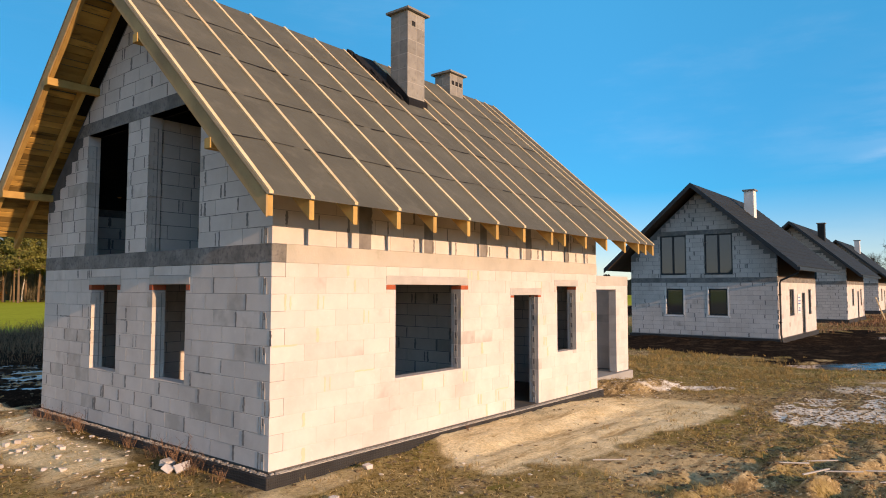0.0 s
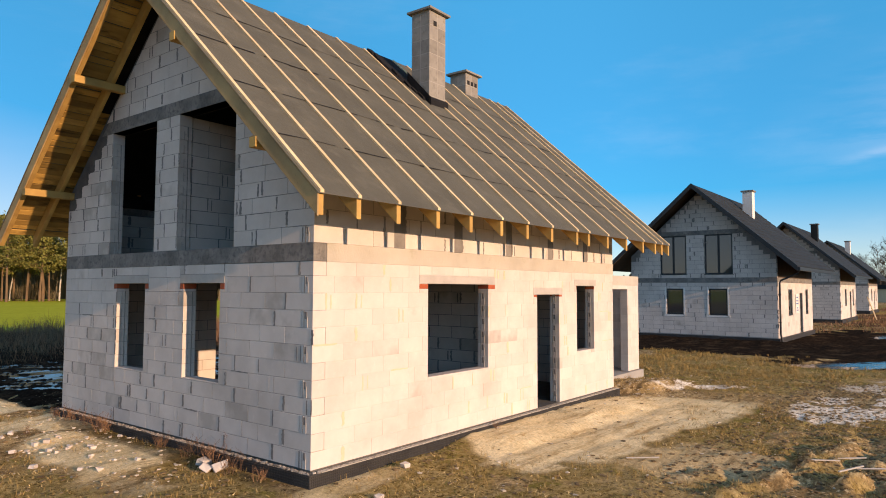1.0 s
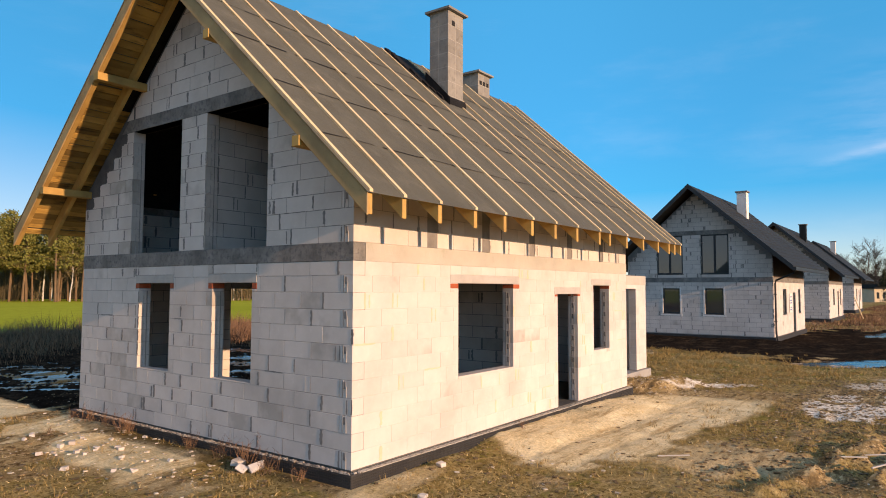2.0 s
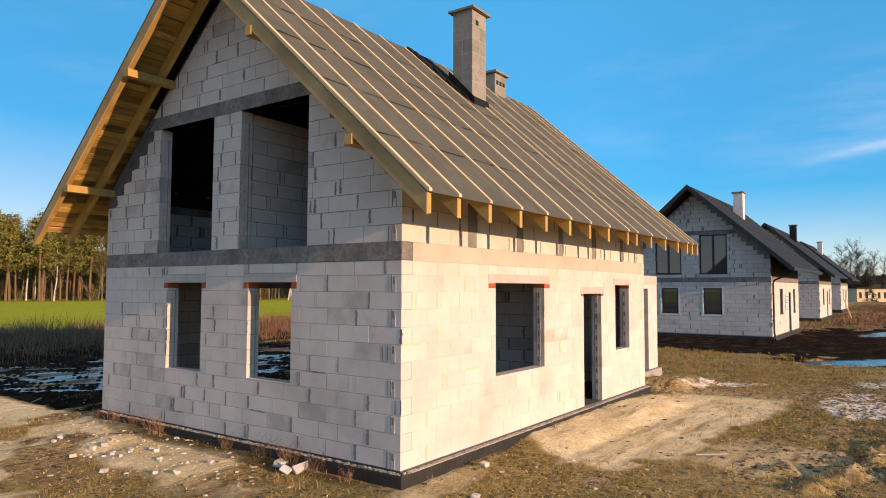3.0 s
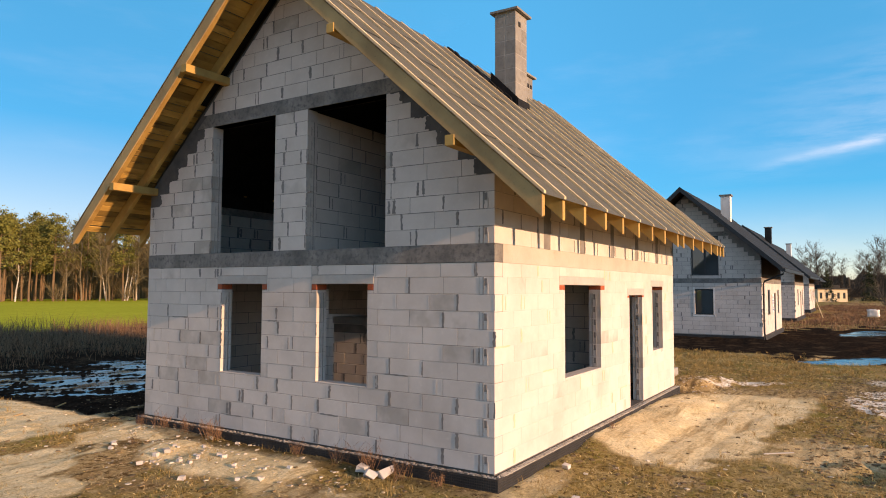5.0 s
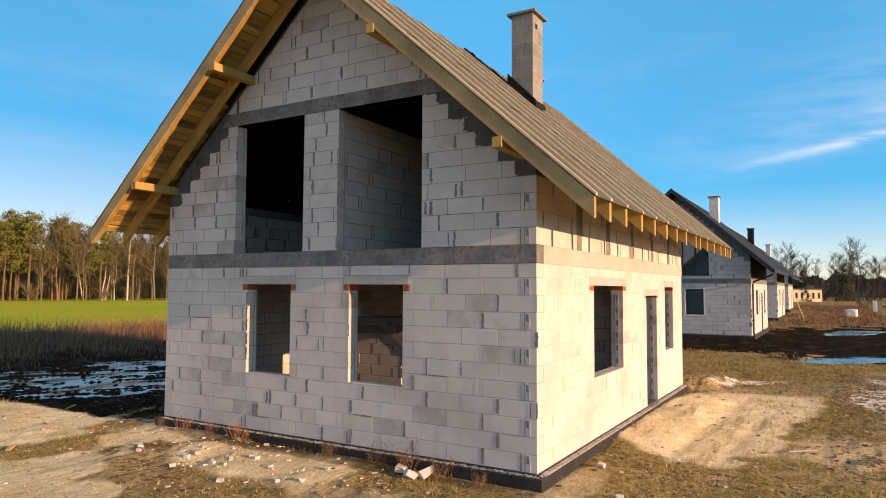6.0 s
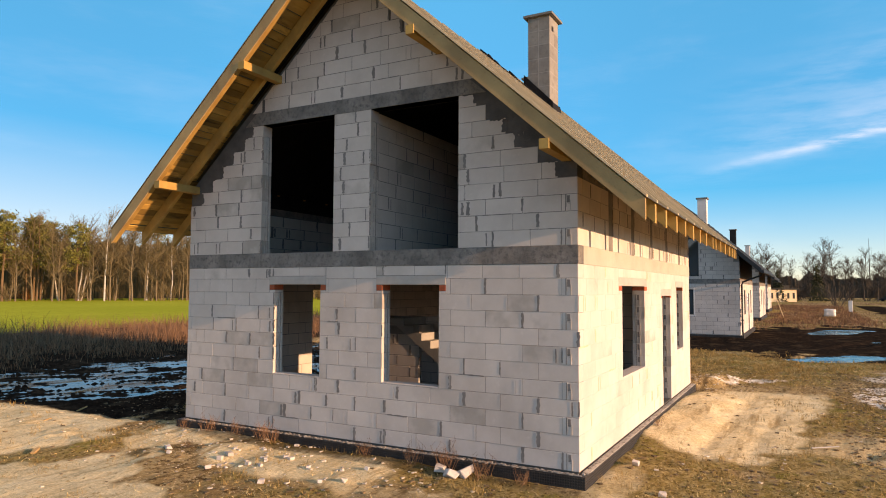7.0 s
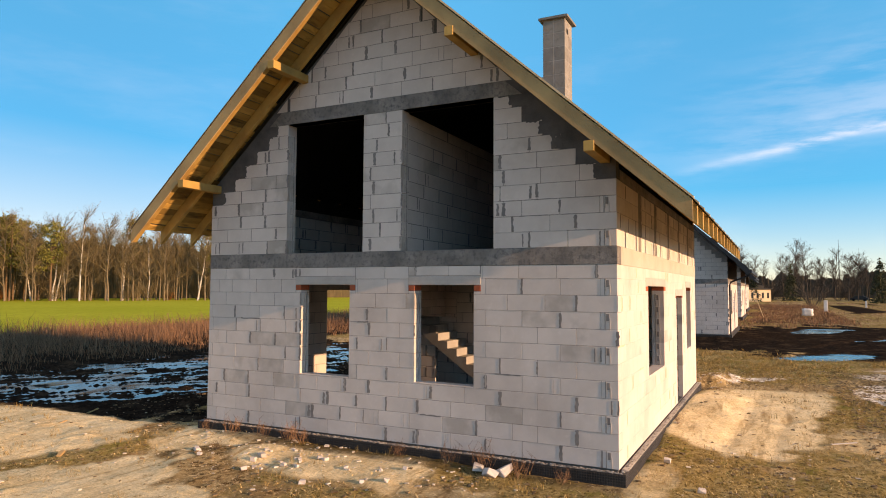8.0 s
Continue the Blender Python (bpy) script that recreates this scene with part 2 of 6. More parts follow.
def chamfered(sx, sy, sz, c=0.006):
    """A box round its own middle with chamfered edges: vertices and faces."""
    vs, index = [], {}
    c = min(c, 0.3 * min(sx, sy, sz))
    h = (sx / 2, sy / 2, sz / 2)
    for s in ((i, j, k) for i in (-1, 1) for j in (-1, 1) for k in (-1, 1)):
        for ax in range(3):
            index[s, ax] = len(vs)
            vs.append(tuple(s[a] * (h[a] - (0 if a == ax else c)) for a in range(3)))
    fs = []
    for ax in range(3):
        u, w = (ax + 1) % 3, (ax + 2) % 3
        for sg in (-1, 1):
            loop = []
            for su, sw in ((-1, -1), (1, -1), (1, 1), (-1, 1)):
                s = [0, 0, 0]
                s[ax], s[u], s[w] = sg, su, sw
                loop.append(index[tuple(s), ax])
            fs.append(loop if sg > 0 else loop[::-1])
        for su in (-1, 1):
            for sw in (-1, 1):
                s0, s1 = [0, 0, 0], [0, 0, 0]
                s0[ax], s1[ax] = -1, 1
                s0[u] = s1[u] = su
                s0[w] = s1[w] = sw
                s0, s1 = tuple(s0), tuple(s1)
                q = [index[s0, u], index[s1, u], index[s1, w], index[s0, w]]
                fs.append(q if su * sw > 0 else q[::-1])
    for s in ((i, j, k) for i in (-1, 1) for j in (-1, 1) for k in (-1, 1)):
        q = [index[s, 0], index[s, 1], index[s, 2]]
        fs.append(q if s[0] * s[1] * s[2] > 0 else q[::-1])
    return vs, fs


def piece_mesh(sx, sy, sz, mat, c=0.006):
    key = (round(sx, 3), round(sy, 3), round(sz, 3), mat.name, c)
    if key not in CHAMFER_BOXES:
        me = bpy.data.meshes.new("piece")
        me.from_pydata(*[chamfered(key[0], key[1], key[2], c)[0], [], chamfered(key[0], key[1], key[2], c)[1]])
        me.materials.append(mat)
        CHAMFER_BOXES[key] = me
    return CHAMFER_BOXES[key]


def cut(rects, hole):
    """Rectangles (a0, a1, z0, z1) less a rectangular hole."""
    out = []
    h0, h1, g0, g1 = hole
    for a0, a1, z0, z1 in rects:
        if h1 <= a0 or h0 >= a1 or g1 <= z0 or g0 >= z1:
            out.append((a0, a1, z0, z1))
            continue
        if h0 > a0:
            out.append((a0, h0, z0, z1))
        if h1 < a1:
            out.append((h1, a1, z0, z1))
        m0, m1 = max(a0, h0), min(a1, h1)
        if g0 > z0:
            out.append((m0, m1, z0, g0))
        if g1 < z1:
            out.append((m0, m1, g1, z1))
    return [r for r in out if r[1] - r[0] > 0.009 and r[3] - r[2] > 0.009]


BLOCK, COURSE = 0.592, 0.2415


def bond(length, levels, seed, first=0, head=0.24):
    """Blocks of a wall, course by course: rectangles (a0, a1, z0, z1)."""
    rng = random.Random(seed)
    out = []
    for i, (z0, z1) in enumerate(levels):
        a = 0.0
        joints = [0.0]
        if (i + first) % 2 == 0:
            a = head
            joints.append(a)
        while a < length - 0.02:
            a += BLOCK
            if rng.random() < 0.07 and a < length - 1.4:
                a -= rng.choice((0.12, 0.2, 0.3))
            joints.append(min(a, length))
        if (i + first) % 2 == 0 and length - joints[-2] > 0.34:
            joints.insert(-1, length - head)
        out += [(joints[k], joints[k + 1], z0, z1) for k in range(len(joints) - 1) if joints[k + 1] - joints[k] > 0.03]
    return out


def lay(rects, axis, face, depth, parent, mat, joint=0.0045, seed=1, c=0.004):
    """Lays blocks as pieces of their own. axis: the wall's run, x or y. face: its outer plane. depth: towards the inside."""
    rng = random.Random(seed)
    for a0, a1, z0, z1 in rects:
        sa, sz = a1 - a0 - joint, z1 - z0 - joint
        off = rng.uniform(-0.0008, 0.0008)
        d = abs(depth) - 0.004
        mid = face + depth / 2 + off
        if axis == "x":
            ob = new("block", piece_mesh(sa, d, sz, mat, c))
            ob.location = ((a0 + a1) / 2, mid, (z0 + z1) / 2)
        else:
            ob = new("block", piece_mesh(d, sa, sz, mat, c))
            ob.location = (mid, (a0 + a1) / 2, (z0 + z1) / 2)
        ob.parent = parent


def laid_mesh(name, rects, axis, face, depth, mat, parent, joint=0.006, seed=1, move=(0, 0, 0), c=0.006):
    """The same blocks joined into one mesh."""
    rng = random.Random(seed)
    vs, fs = [], []
    for a0, a1, z0, z1 in rects:
        sa, sz, d = a1 - a0 - joint, z1 - z0 - joint, abs(depth) - 0.004
        mid = face + depth / 2 + rng.uniform(-0.002, 0.002)
        bv, bf = chamfered(sa, d, sz, c) if axis == "x" else chamfered(d, sa, sz, c)
        o = ((a0 + a1) / 2, mid, (z0 + z1) / 2) if axis == "x" else (mid, (a0 + a1) / 2, (z0 + z1) / 2)
        n = len(vs)
        vs += [(v[0] + o[0] + move[0], v[1] + o[1] + move[1], v[2] + o[2] + move[2]) for v in bv]
        fs += [[i + n for i in f] for f in bf]
    me = bpy.data.meshes.new(name)
    me.from_pydata(vs, [], fs)
    ob = link(name, me, mat, parent)
    ob["kind"] = "stuff"
    return ob


def core(name, rects, axis, face, depth, mat, parent, inset=0.006, label=""):
    """The mortar bed behind the blocks' faces, as one closed shell."""
    us = sorted({round(v, 4) for r in rects for v in r[:2]})
    ws = sorted({round(v, 4) for r in rects for v in r[2:]})
    f0, f1 = sorted((face + math.copysign(inset, depth), face + depth - math.copysign(inset, depth)))
    bm = bmesh.new()
    verts = {}

    def filled(i, j):
        if not (0 <= i < len(us) - 1 and 0 <= j < len(ws) - 1):
            return False
        u, w = (us[i] + us[i + 1]) / 2, (ws[j] + ws[j + 1]) / 2
        return any(r[0] < u < r[1] and r[2] < w < r[3] for r in rects)

    def vert(i, j, k):
        if (i, j, k) not in verts:
            # keep the bed a little behind the blocks at its ends and at the openings' rims
            lo, hi = (not filled(i - 1, j)) + (not filled(i - 1, j - 1)), (not filled(i, j)) + (not filled(i, j - 1))
            dn, up = (not filled(i - 1, j - 1)) + (not filled(i, j - 1)), (not filled(i - 1, j)) + (not filled(i, j))
            u = us[i] + inset * ((lo > hi) - (lo < hi))
            w = ws[j] + inset * ((dn > up) - (dn < up))
            d = (f0, f1)[k]
            verts[i, j, k] = bm.verts.new((u, d, w) if axis == "x" else (d, u, w))
        return verts[i, j, k]
    for i in range(len(us) - 1):
        for j in range(len(ws) - 1):
            if not filled(i, j):
                continue
            for k in (0, 1):
                bm.faces.new([vert(i, j, k), vert(i + 1, j, k), vert(i + 1, j + 1, k), vert(i, j + 1, k)])
            for di, dj, p, q in ((-1, 0, (i, j), (i, j + 1)), (1, 0, (i + 1, j), (i + 1, j + 1)), (0, -1, (i, j), (i + 1, j)), (0, 1, (i, j + 1), (i + 1, j + 1))):
                if not filled(i + di, j + dj):
                    bm.faces.new([vert(*p, 0), vert(*q, 0), vert(*q, 1), vert(*p, 1)])
    bmesh.ops.recalc_face_normals(bm, faces=bm.faces[:])
    return part(name, bm, mat, parent, label)


def smears(name, rects, axis, face, out, parent, mat, seed, share=0.3, wide=(0.02, 0.06), flat=0.03, thin=(0.015, 0.03)):
    """Mortar pressed out of the joints: ragged strips a few millimetres proud of the wall."""
    rng = random.Random(seed)
    vs, fs = [], []

    def strip(u, z0, z1, w, lying):
        n = 6
        left, right = [], []
        for k in range(n + 1):
            t = k / n
            if lying:
                left.append((z0 + (z1 - z0) * t, u - w * rng.uniform(0.2, 0.6)))
                right.append((z0 + (z1 - z0) * t, u + w * rng.uniform(0.2, 0.6)))
            else:
                left.append((u - w * rng.uniform(0.25, 0.65), z0 + (z1 - z0) * t))
                right.append((u + w * rng.uniform(0.25, 0.65), z0 + (z1 - z0) * t))
        m = len(vs)
        proud = rng.uniform(0.0009, 0.0016)
        for d in (0.0, proud):
            for q in left + right:
                f = face + out * d
                vs.append((q[0], f, q[1]) if axis == "x" else (f, q[0], q[1]))
        c = 2 * (n + 1)
        for k in range(n):
            fs.append((m + c + k, m + c + k + 1, m + c + n + 2 + k, m + c + n + 1 + k))
            fs.append((m + k, m + k + 1, m + c + k + 1, m + c + k))
            fs.append((m + n + 1 + k, m + n + 2 + k, m + c + n + 2 + k, m + c + n + 1 + k))
    for a0, a1, z0, z1 in rects:
        if rng.random() < share and z1 - z0 > 0.15:
            w = rng.uniform(*wide)
            strip(a0 + 0.002, z0 + rng.uniform(0, 0.04), z1 - rng.uniform(0, 0.03), w, False)
            if rng.random() < 0.18:
                strip(a0 + rng.uniform(0.07, 0.11), z0 + 0.02, z1 - 0.03, w * 0.8, False)
        if rng.random() < flat:
            strip(z1, a0 + 0.02, a1 - rng.uniform(0.0, 0.2), rng.uniform(*thin), True)
    me = bpy.data.meshes.new(name)
    me.from_pydata(vs, [], fs)
    ob = link(name, me, mat, parent)
    ob["kind"] = "stuff"
    return ob


def end_profile(parent, axis, pos, out, d0, levels, seed, pockets=True):
    """The tongue, groove and grip pocket on the ends of the blocks in a jamb, as thin bars; the dark ones paint the
    recesses' shade. axis: the way the face looks, x or y.
    """
    rng = random.Random(seed)
    dark, pale = bmesh.new(), bmesh.new()
    for z0, z1 in levels:
        if z1 - z0 < 0.15:
            continue
        e = 0.0035

        def bar(bm, da, db, za, zb, proud):
            lo, hi = sorted((pos - out * 0.002, pos + out * proud))
            if axis == "x":
                box(bm, lo, hi, da, db, za, zb)
            else:
                box(bm, da, db, lo, hi, za, zb)
        j = rng.uniform(-0.004, 0.004)
        # dark bars lie on the face and carry the shade of pocket and groove
        if pockets:
            bar(dark, d0 + 0.085 + j, d0 + 0.125 + j, z0 + 0.12, z1 - 0.02, e)
        bar(dark, d0 + 0.140, d0 + 0.150, z0 + 0.004, z1 - 0.004, e)
        bar(pale, d0 + 0.068 + j, d0 + 0.080 + j, z0 + 0.004, z0 + 0.15, e + 0.002)
        bar(pale, d0 + 0.072 + j, d0 + 0.105 + j, z0 + 0.10, z0 + 0.112, e + 0.003)
        if rng.random() < 0.7:
            bar(pale, d0 + 0.128 + j, d0 + 0.137 + j, z0 + 0.06, z1 - 0.004, e + 0.002)
    for bm, mat in ((dark, M_MORTAR), (pale, M_LINTEL)):
        part("groove_relief", bm, mat, parent)["kind"] = "stuff"


# ---- the unfinished house ----
WIDE, LONG, THICK = 7.8, 9.97, 0.24          # gable width, long side, wall
MID, SLOPE = WIDE / 2, 0.9                   # ridge line, rise of the roof
EAVE_Y, EAVE_Z = -1.1, 3.60                  # rafter tail: its end and its upper edge
BEAM0, BEAM1 = 2.86, 3.12                    # ring beam
VERGE0, VERGE1 = -0.93, 11.03                # roof's ends along the ridge


def roof_z(y, up=0.0):
    """Upper edge of the rafters over y."""
    return EAVE_Z + SLOPE * ((y if y < MID else WIDE - y) - EAVE_Y) + up


house = thing("house", "unfinished grey aerated concrete block house with a bare membrane roof", "house")

LOW = [(i * COURSE, (i + 1) * COURSE) for i in range(11)] + [(11 * COURSE, BEAM0)]
UP = [(BEAM1 + i * COURSE, BEAM1 + (i + 1) * COURSE) for i in range(9)]
UP.append((BEAM1 + 9 * COURSE, 5.49))
TOP = [(5.73 + i * COURSE, 5.73 + (i + 1) * COURSE) for i in range(10)]

GABLE_HOLES = [(2.22, 3.27, 0.99, 2.555), (4.55, 5.59, 0.99, 2.555)]
LONG_HOLES = [(2.51, 4.30, 1.01, 2.56), (6.13, 7.10, -0.01, 2.36), (7.95, 8.86, 1.05, 2.555)]


def lintel_parts(holes, wall, axis, face, depth, mat, extra, red_h, red_w):
    """Concrete lintels and the red bricks that carry them; gives back the room they take."""
    room = []
    for a0, a1, z0, z1 in holes:
        for lo, hi, w0, w1, name, m in ((a0 - extra, a1 + extra, z1, z1 + 0.15, "lintel", mat),
                                        (a0 - red_w, a0, z1 - red_h, z1, "red_brick", M_RED), (a1, a1 + red_w, z1 - red_h, z1, "red_brick", M_RED)):
            bm = bmesh.new()
            s = 0.004 if depth > 0 else -0.004
            f0, f1 = sorted((face - s, face + depth + s))
            if name == "red_brick":
                f0, f1 = f0 + 0.002, f1 - 0.002
            g = 0.003
            if axis == "x":
                box(bm, lo + (g if name == "red_brick" else 0), hi - (g if name == "red_brick" else 0), f0, f1, w0 + g, w1 - g)
            else:
                box(bm, f0, f1, lo + (g if name == "red_brick" else 0), hi - (g if name == "red_brick" else 0), w0 + g, w1 - g)
            bmesh.ops.bevel(bm, geom=bm.edges[:], offset=0.006, segments=1, affect="EDGES")
            part(name, bm, m, wall)
            room.append((lo, hi, w0, w1))
    return room


# front gable, lower storey


def wall_core(holes, length, z0, z1):
    rects = [(0, length, z0, z1)]
    for h in holes:
        rects = cut(rects, h)
    return rects


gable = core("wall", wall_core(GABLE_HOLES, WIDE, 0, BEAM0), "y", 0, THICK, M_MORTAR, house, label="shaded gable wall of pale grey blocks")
room = lintel_parts(GABLE_HOLES, gable, "y", 0, THICK, M_LINTEL, 0.12, 0.095, 0.12)
rects = bond(WIDE, LOW, 11)
for h in GABLE_HOLES + room:
    rects = cut(rects, h)
rects = [q for q in rects if not (q[0] == 0 and q[1] < 0.26)]
lay(rects, "y", 0, THICK, gable, M_BLOCK, seed=2)
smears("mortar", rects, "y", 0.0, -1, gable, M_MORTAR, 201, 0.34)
smears("mortar", rects, "y", 0.0, -1, gable, M_LINTEL, 202, 0.32, (0.006, 0.014), 0.45, (0.005, 0.012))
corner = LOW[0:12:2]
end_profile(gable, "x", 0.0, -1, 0.035, corner, 203)
end_profile(gable, "y", 5.59, -1, 0.02, LOW[4:10], 204, False)
end_profile(gable, "y", 3.27, -1, 0.02, LOW[4:10], 205, False)

# long sunlit wall, lower storey
rects = [(THICK + 0.004, LONG, 0, BEAM0)]
for h in LONG_HOLES:
    rects = cut(rects, h)
# joints brightened here, where sunlight all but hides them
long_wall = core("wall", rects, "x", 0, THICK, M_MORTAR_LIT, house, label="sunlit long wall of pale cream blocks")
room = lintel_parts(LONG_HOLES[:1], long_wall, "x", 0, THICK, M_LINTEL, 0.23, 0.085, 0.23)
room += lintel_parts(LONG_HOLES[1:2], long_wall, "x", 0, THICK, M_LINTEL, 0.15, 0.05, 0.13)
room += lintel_parts(LONG_HOLES[2:], long_wall, "x", 0, THICK, M_LINTEL, 0.12, 0.085, 0.02)
rects = bond(LONG, LOW, 12, first=1)
for h in LONG_HOLES + room:
    rects = cut(rects, h)
# the corner block of every other course belongs to the gable
rects = [q for q in rects if not (q[0] == 0 and q[1] < 0.26)]
lay(rects, "x", 0, THICK, long_wall, M_BLOCK, joint=0.003, seed=3, c=0.002)
smears("mortar", rects, "x", 0.0, -1, long_wall, M_SMEAR, 211, 0.20, (0.02, 0.07), 0.02)
end_profile(long_wall, "x", 4.30, -1, 0.02, LOW[4:10], 212)
end_profile(long_wall, "x", 7.10, -1, 0.02, LOW[:10], 213)
end_profile(long_wall, "x", 8.86, -1, 0.02, LOW[4:10], 214)


def back_walls():
    """Rear long wall, rear gable, and the inner walls; each with its blocks joined."""
    far_holes = [(3.45, 5.02, -0.01, 2.45)]
    r = [(THICK + 0.004, LONG - THICK - 0.004, 0, BEAM0)]
    for h in far_holes:
        r = cut(r, h)
    w = core("wall", r, "x", WIDE, -THICK, M_MORTAR, house)
    b = [q for q in bond(LONG, LOW, 21)]
    for h in far_holes + [(-1, THICK, -1, 9), (LONG - THICK, LONG + 1, -1, 9)]:
        b = cut(b, h)
    laid_mesh("masonry", b, "x", WIDE, -THICK, M_BLOCKS, w)
    w = core("wall", [(0, WIDE, 0, BEAM0)], "y", LONG, -THICK, M_MORTAR, house)
    b = cut(bond(WIDE, LOW, 22), (-1, THICK, -1, 9))
    laid_mesh("masonry", b, "y", LONG, -THICK, M_BLOCKS, w)
    # inner wall beside the stair
    w = core("inner_wall", cut([(THICK, WIDE - THICK, 0, BEAM0)], (4.9, 7.6, 1.82, 9)), "y", 5.02, 0.12, M_MORTAR, house)
    r = cut(cut(bond(WIDE - THICK, LOW, 23), (-1, THICK, -1, 9)), (4.9, 7.6, 1.82, 9))
    laid_mesh("masonry", r, "y", 5.02, 0.12, M_BLOCKS, w)
    smears("mortar", r, "y", 5.02, -1, w, M_MORTAR, 241, 0.55)
    # stair with its supporting wall
    bm = bmesh.new()
    y0, going, rise, n = 3.0, 0.235, 0.165, 11
    pts = [(y0, 0.0)]
    for k in range(n):
        pts += [(y0 + going * k, rise * (k + 1)), (y0 + going * (k + 1), rise * (k + 1))]
    yl = y0 + going * n
    pts += [(6.5, rise * n), (6.5, rise * n - 0.16), (yl, rise * n - 0.16), (y0 + 0.28, 0.0)]
    slab(bm, pts, "x", 4.0, 5.0)
    part("stair", bm, M_SLAB, house, "bare cast concrete stair")
    w = core("inner_wall", [(4.95, 6.48, 0, rise * n - 0.17)], "y", 4.02, 0.12, M_MORTAR, house)
    r = [(a0 + 4.95, min(a1 + 4.95, 6.48), z0, z1) for a0, a1, z0, z1 in bond(1.6, LOW[:6], 24)]
    r = cut(r, (0, 9, rise * n - 0.18, 9))
    laid_mesh("masonry", r, "y", 4.02, 0.12, M_BLOCKS, w)
    smears("mortar", r, "y", 4.02, -1, w, M_MORTAR, 242, 0.6)


back_walls()

# ring beam on four sides
bm = bmesh.new()
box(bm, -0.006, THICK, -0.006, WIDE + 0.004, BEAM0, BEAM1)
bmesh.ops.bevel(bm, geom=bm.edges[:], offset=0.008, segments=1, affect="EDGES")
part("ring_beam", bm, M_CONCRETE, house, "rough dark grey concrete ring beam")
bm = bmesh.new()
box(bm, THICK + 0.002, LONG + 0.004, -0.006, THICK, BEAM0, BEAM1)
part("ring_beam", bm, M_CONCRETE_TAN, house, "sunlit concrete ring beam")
bm = bmesh.new()
box(bm, THICK + 0.002, LONG, WIDE - THICK, WIDE + 0.004, BEAM0, BEAM1)
box(bm, LONG - THICK, LONG + 0.004, THICK + 0.002, WIDE - THICK - 0.002, BEAM0, BEAM1)
part("ring_beam", bm, M_CONCRETE, house)
bm = bmesh.new()
box(bm, THICK + 0.004, LONG - THICK - 0.004, THICK + 0.004, WIDE - THICK - 0.004, BEAM0 + 0.02, BEAM1 - 0.03)
part("ceiling_slab", bm, M_DIM_SLAB, house)
bm = bmesh.new()
box(bm, 0.02, LONG - 0.02, 0.02, WIDE - 0.02, -0.30, -0.004)
part("floor_slab", bm, M_DIM_SLAB, house)

# upper gable: jambs and pier, stepped towards the slope and filled up with dark concrete
UP_HOLES = [(1.89, 3.53, BEAM1, 5.49), (4.30, 5.94, BEAM1, 5.49)]
UNDER = -0.255                                # underside of the rafters below their upper edge


def below_roof(rects, clear):
    out = []
    for a0, a1, z0, z1 in rects:
        lo, hi = a0, a1
        limit = (z1 + clear - EAVE_Z - UNDER) / SLOPE + EAVE_Y
        lo, hi = max(lo, limit), min(hi, WIDE - limit)
        if hi - lo > 0.1:
            out.append((lo, hi, z0, z1))
    return out


def gable_core(x0, x1, parent, holes, mat, label=""):
    bm = bmesh.new()
    edges = sorted({0.009, WIDE - 0.009, MID, *[h[0] for h in holes], *[h[1] for h in holes]})
    for a, b in zip(edges[:-1], edges[1:]):
        bottom = BEAM1
        for h in holes:
            if a >= h[0] - 1e-6 and b <= h[1] + 1e-6:
                bottom = h[3]
        slab(bm, [(a, bottom), (b, bottom), (b, roof_z(b, UNDER + 0.05)), (a, roof_z(a, UNDER + 0.05))], "x", x0, x1)
    bmesh.ops.remove_doubles(bm, verts=bm.verts[:], dist=0.0005)
    return part("wall", bm, mat, parent, label)


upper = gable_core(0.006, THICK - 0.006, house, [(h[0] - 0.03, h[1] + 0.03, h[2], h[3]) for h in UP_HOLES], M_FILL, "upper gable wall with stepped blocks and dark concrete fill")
rects = []
for r in (bond(WIDE, UP, 31), bond(WIDE, TOP, 33, first=1)):
    rects += r
for h in UP_HOLES + [(1.5, 6.42, 5.49, 5.73)]:
    rects = cut(rects, h)
keep = []
for q in rects:
    full = q[3] < BEAM1 + 4 * COURSE + 0.01
    keep += [q] if full else below_roof([q], 0.27 if q[2] < 5.6 else 0.0)
keep = [q for q in keep if not (q[0] == 0 and q[1] < 0.26 and q[3] < BEAM1 + 4 * COURSE + 0.01)]
lay(keep, "y", 0, THICK, upper, M_BLOCK, seed=5)
smears("mortar", keep, "y", 0.0, -1, upper, M_MORTAR, 221, 0.6, (0.02, 0.06), 0.5, (0.006, 0.016))
smears("mortar", keep, "y", 0.0, -1, upper, M_LINTEL, 222, 0.12, (0.008, 0.02), 0.2, (0.006, 0.014))
# the fill slopped over the ends of the stepped courses


def slope_at(z, clear):
    """Plan distance from the wall's edge at which the slope passes over a height."""
    return (z + clear - EAVE_Z - UNDER) / SLOPE + EAVE_Y


steps = [q for q in keep if BEAM1 + 4 * COURSE + 0.02 < q[3] < 5.5]
ends = [(q[1] - 0.012, q[1] + 0.02, q[2], q[3]) for q in steps if abs(WIDE - slope_at(q[3], 0.27) - q[1]) < 0.01]
ends += [(q[0] + 0.012, q[0] + 0.30, q[2], q[3]) for q in steps if abs(slope_at(q[3], 0.27) - q[0]) < 0.01]
